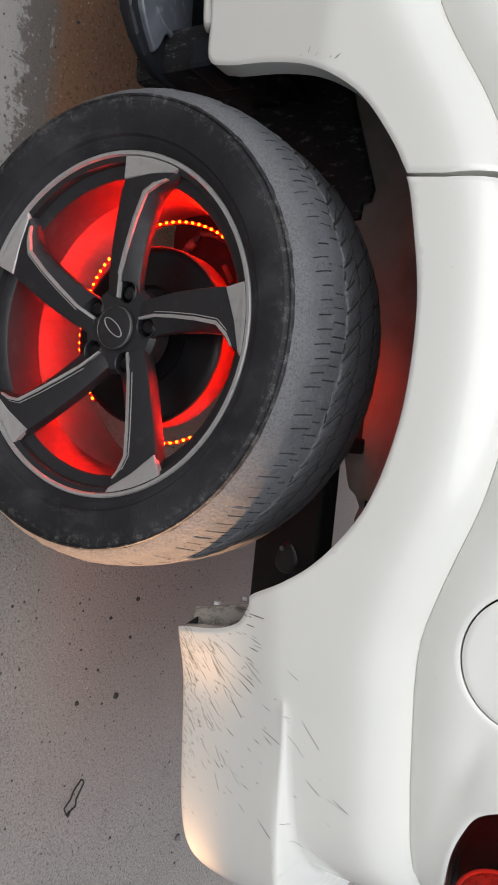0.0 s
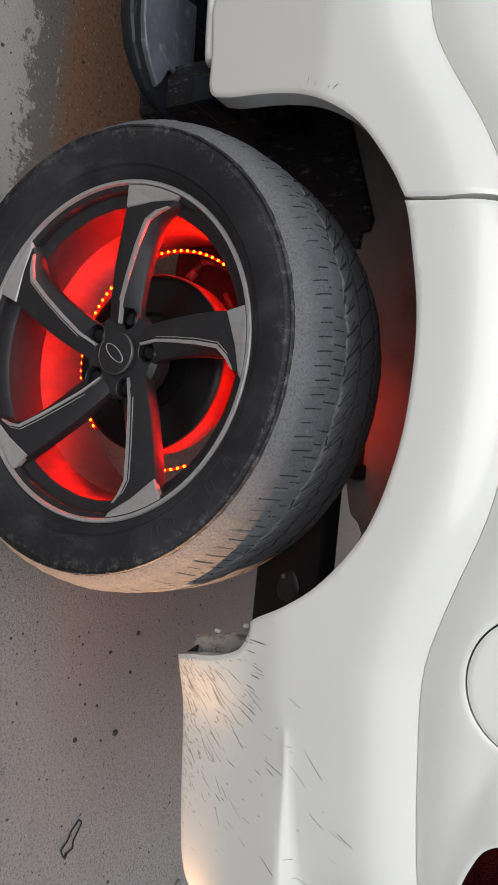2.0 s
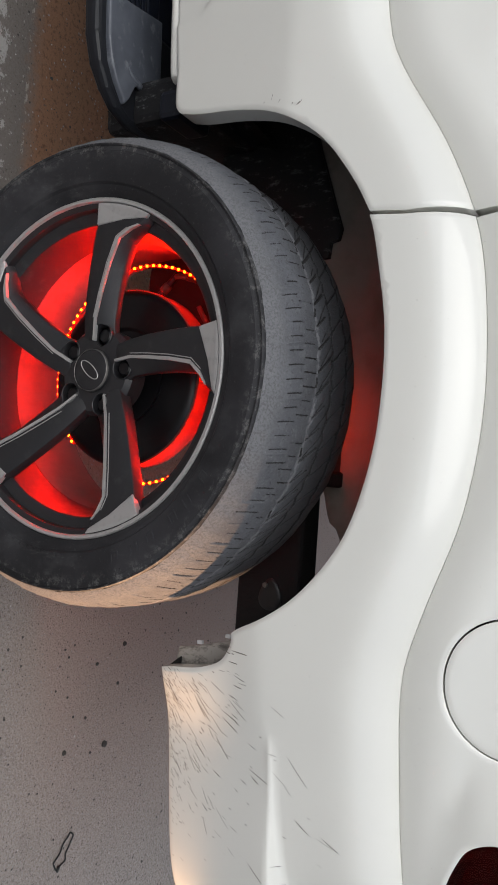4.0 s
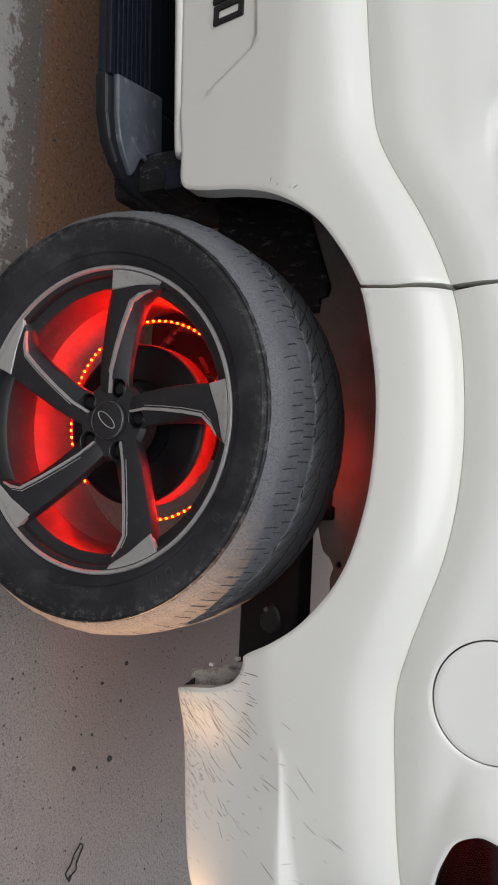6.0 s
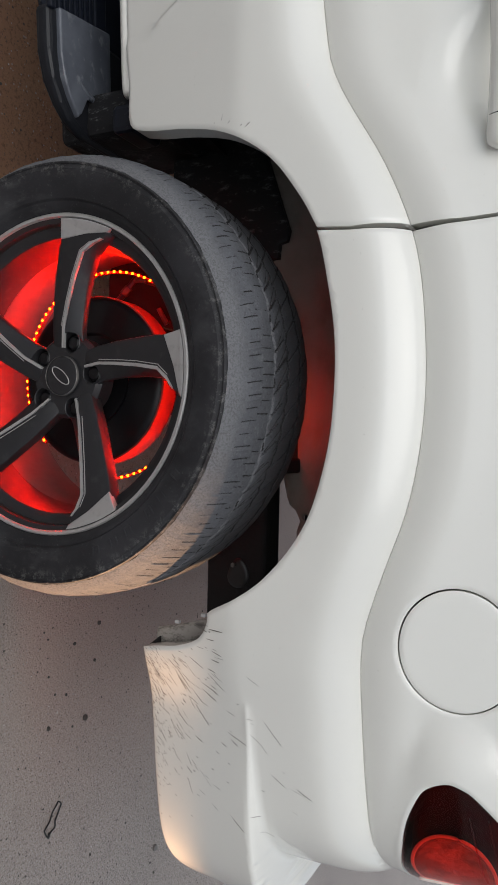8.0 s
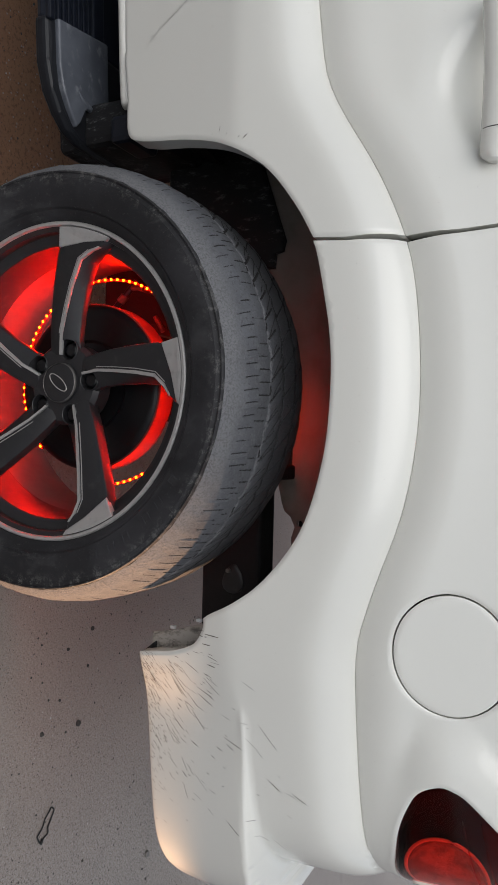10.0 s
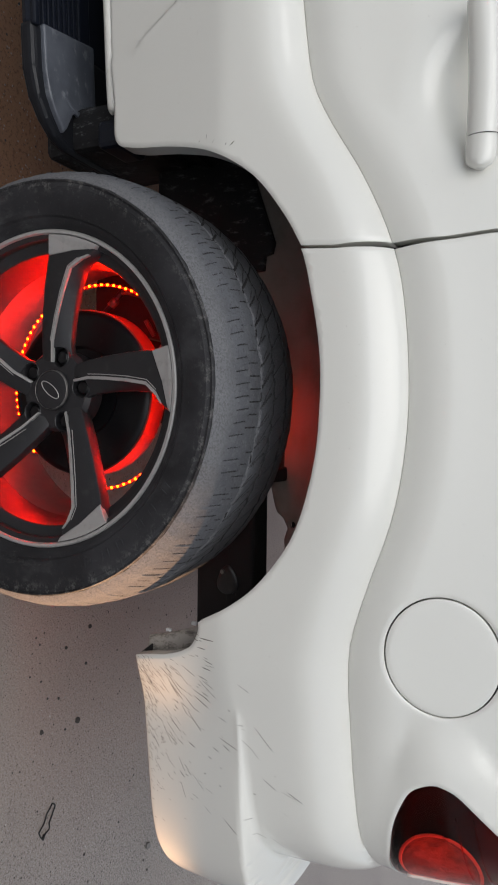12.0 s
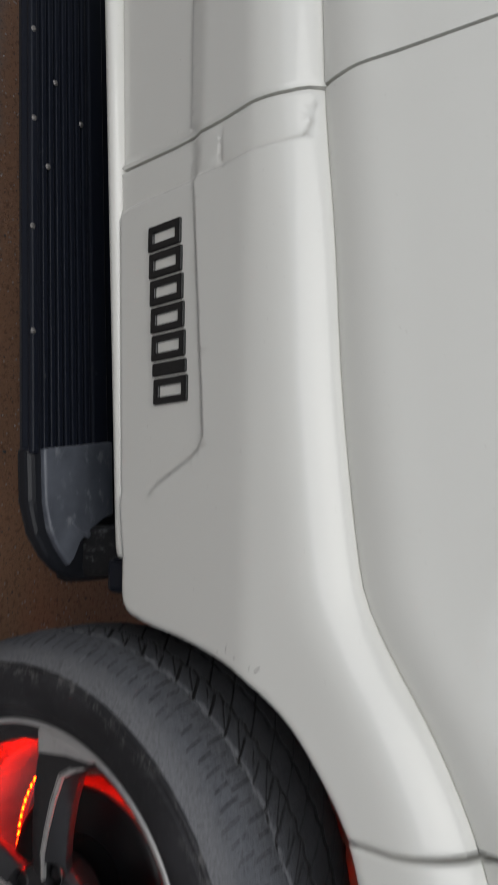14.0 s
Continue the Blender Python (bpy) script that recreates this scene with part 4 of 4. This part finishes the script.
part("tail_panel", box("tail_panel", (.70, .30, .62), (.745, 1.50, 1.127), paint, .01), car, "plain white tail panel")
part("far_side", box("far_side", (-1.6, 1.50, .62), (.70, 1.55, 1.13), paint, .01), car)

# badge on the rear door: seven plain black blocks on a base bar
for k in range(7):
    w = .0322 if k != 5 else .017
    x0 = -.840 + .0346 * k - (.0152 if k > 5 else 0)
    zt, zb = .5445 + .0026 * k, .4855 + .0026 * k
    for lo, hi in (((x0, zb), (x0 + w, zb + .0098)), ((x0, zt - .0098), (x0 + w, zt)), ((x0, zb), (x0 + .0098, zt)), ((x0 + w - .0098, zb), (x0 + w, zt))):
        cx, cz = (lo[0] + hi[0]) / 2, (lo[1] + hi[1]) / 2
        bar = box("badge_bar", (-(hi[0] - lo[0]) / 2, -.0028, -(hi[1] - lo[1]) / 2), ((hi[0] - lo[0]) / 2, .003, (hi[1] - lo[1]) / 2), badge_black, .0022)
        bo = part("badge_bar", bar, door, "gloss black raised bar")
        bo.matrix_basis = pose(cx, side_y(cx, cz) - .001, cz, 11)

# mud thrown up along the bumper
mv, mf = [], []
rng = random.Random(7)
for k in range(420):
    x = .395 + abs(rng.gauss(0, .105)) + rng.random() * .03
    z = .492 + abs(rng.gauss(0, .070))
    if k < 40:
        x, z = rng.uniform(.35, .42), rng.uniform(.545, .625)
    if 200 < k < 225:
        x, z = rng.uniform(.44, .66), rng.uniform(.50, .74)
    ang = radians(18 + 36 * min(1, max(0, (z - .49) / .11)) + (22 if x < .40 else 0) + rng.gauss(0, 11))
    long = rng.choice((.002, .003, .005, .007, .010, .014, .022, .032)) * rng.uniform(.7, 1.2)
    wide = rng.uniform(.00018, .00055)
    if 120 < k < 155:
        continue
    if k >= 225:  # fine spatter low down
        x, z = .398 + abs(rng.gauss(0, .11)), .488 + abs(rng.gauss(0, .022))
        long, wide = rng.uniform(.001, .006), rng.uniform(.00018, .0005)
    wide *= 1.35
    if k < 200 and z > .535:
        wide *= 1.25
    n, base = 5, len(mv)
    if not inside((x, z), outline_bumper) or not inside((x + long * math.cos(ang), z + long * math.sin(ang)), outline_bumper):
        continue
    for i in range(n):
        t = i / (n - 1)
        px, pz = x + long * t * math.cos(ang), z + long * t * math.sin(ang) + .002 * t * t
        w = wide * (.25 + 1.2 * t * (1.25 - t))
        for sgn in (-1, 1):
            qx, qz = px - sgn * w * math.sin(ang), pz + sgn * w * math.cos(ang)
            mv.append((qx, side_y(qx, qz) - .0007, qz))
    for i in range(n - 1):
        mf.append((base + 2 * i, base + 2 * i + 1, base + 2 * i + 3, base + 2 * i + 2))
tagged(part("mud", mesh_of("mud", mv, mf, mud, False), bumper, "dry dark mud streaks"), kind="stuff")

fv, ff = [], []
for k in range(34):
    x, z = -.335 + rng.random() * .07, .50 + rng.random() * .17
    x = max(x, float(np.interp(z, [.48, .57, .64, .70], [-.352, -.335, -.312, -.272]))  + rng.random() * .012 - .03)
    x -= .006
    ang, long, wide, base = radians(rng.uniform(100, 170)), rng.choice((.003, .005, .009)), rng.uniform(.0003, .0008), len(fv)
    if not inside((x, z), outline_door) or not inside((x + long * math.cos(ang), z + long * math.sin(ang)), outline_door):
        continue
    for t, w in ((0, .3), (.5, 1), (1, .4)):
        for sgn in (-1, 1):
            qx, qz = x + long * t * math.cos(ang) - sgn * wide * w * math.sin(ang), z + long * t * math.sin(ang) + sgn * wide * w * math.cos(ang)
            fv.append((qx, side_y(qx, qz) - .0008, qz))
    ff += [(base, base + 1, base + 3, base + 2), (base + 2, base + 3, base + 5, base + 4)]
tagged(part("mud", mesh_of("mud", fv, ff, mud, False), door, "dry dark mud flecks"), kind="stuff")

# the car stands on the ground at its true size
car.matrix_basis = Matrix.Translation((0, 0, -.02 * SIZE)) @ Matrix.Scale(SIZE, 4)

# ---- things lying on the ground ----
def on_ground(x, y, z=0.0):
    return (x * SIZE, y * SIZE, z)


loop = [tuple(p) for p in spline([(.888, .4597), (.8974, .4654), (.917, .456), (.925, .446), (.9406, .448), (.946, .433), (.9525, .425), (.9367, .416), (.929, .416), (.917, .433), (.9014, .441), (.8896, .4528),
                                  (.888, .4597)], 5)]
cord = new("elastic_cord", tube("elastic_cord", [on_ground(x, y, .0035 + .0015 * math.sin(i * .5)) for i, (x, y) in enumerate(loop[:-1])], .0018, cord_black, 8, True))
tagged(cord, "twisted loop of black elastic cord lying on concrete", "cord")
tail = part("knot", tube("knot", [on_ground(.944, .430, .004), on_ground(.949, .426, .005), on_ground(.955, .428, .003)], .0028, cord_black, 8), cord)
cap_ob = new("bottle_cap", lathe("bottle_cap", [(0, -.004), (.0075, -.004), (.009, -.0025), (.0095, .002), (.008, .002), (.007, -.001), (0, -.001)], steel, 20))
cap_ob.matrix_basis = pose(*on_ground(1.166, .855, .0035), -90)
tagged(cap_ob, "small flattened metal bottle cap on the ground", "bottle cap")


def stone_field(name, count, x0, x1, y0, y1, size, seed, mat):
    r = random.Random(seed)
    v, f = [], []
    for k in range(count):
        x, y = r.uniform(x0, x1), r.uniform(y0, y1)
        s = size * r.lognormvariate(0, .55)
        turn, base = r.random() * 6.3, len(v)
        for ring, (rad, h) in enumerate(((1.0, -.1), (.85, .45), (.35, .8))):
            for i in range(6):
                a = turn + i * math.pi / 3 + ring * .3
                q = rad * s * r.uniform(.75, 1.2)
                v.append((x + q * math.cos(a), y + q * math.sin(a), h * s * r.uniform(.8, 1.1)))
        for ring in range(2):
            for i in range(6):
                a, b = base + ring * 6 + i, base + ring * 6 + (i + 1) % 6
                f.append((a, b, b + 6, a + 6))
        f.append(tuple(range(base + 12, base + 18)))
    return new(name, mesh_of(name, v, f, mat, False))


tagged(stone_field("gravel", 240, .35, 1.5, .15, 1.2, .0014, 3, stone), "scattered small dark stones on concrete", "gravel", kind="stuff")
tagged(stone_field("gravel", 160, -1.5, .3, -.1, .5, .0014, 5, stone), "scattered small dark stones on concrete", "gravel", kind="stuff")
white_chip = material("pale_stone_chip", (0.62, 0.60, 0.57), 0.7)
DARK = ((.522, .592, 5), (.606, .578, 5), (.565, .415, 4), (.587, .383, 3.5), (.606, .419, 3.5), (.73, .547, 6), (.738, .503, 4.5), (.718, .422, 6), (.713, .718, 4), (.933, .783, 4),
        (.897, .774, 3), (.951, .785, 3.5), (1.002, .767, 3.5), (1.045, .72, 3.5), (1.175, .823, 4.5), (1.198, .837, 5), (1.232, .855, 5), (1.27, .885, 4), (1.135, .651, 3.5), (.65, .441, 3))
PALE = ((.551, .362, 3), (.591, .365, 2.5), (.67, .422, 3.5), (.691, .45, 5), (.788, .364, 2.5), (.614, .58, 4), (1.075, .592, 2.5), (.957, .657, 2.5))
for kind_mat, words, places in ((stone, "small dark stone lying on the concrete", DARK), (white_chip, "small pale stone chip lying on the concrete", PALE)):
    for x, y, mm in places:
        st = stone_field("stone", 1, x * SIZE, x * SIZE + .0001, y * SIZE, y * SIZE + .0001, mm / 1700, int(x * 1000), kind_mat)
        tagged(st, words, "stone", group="loose stones")
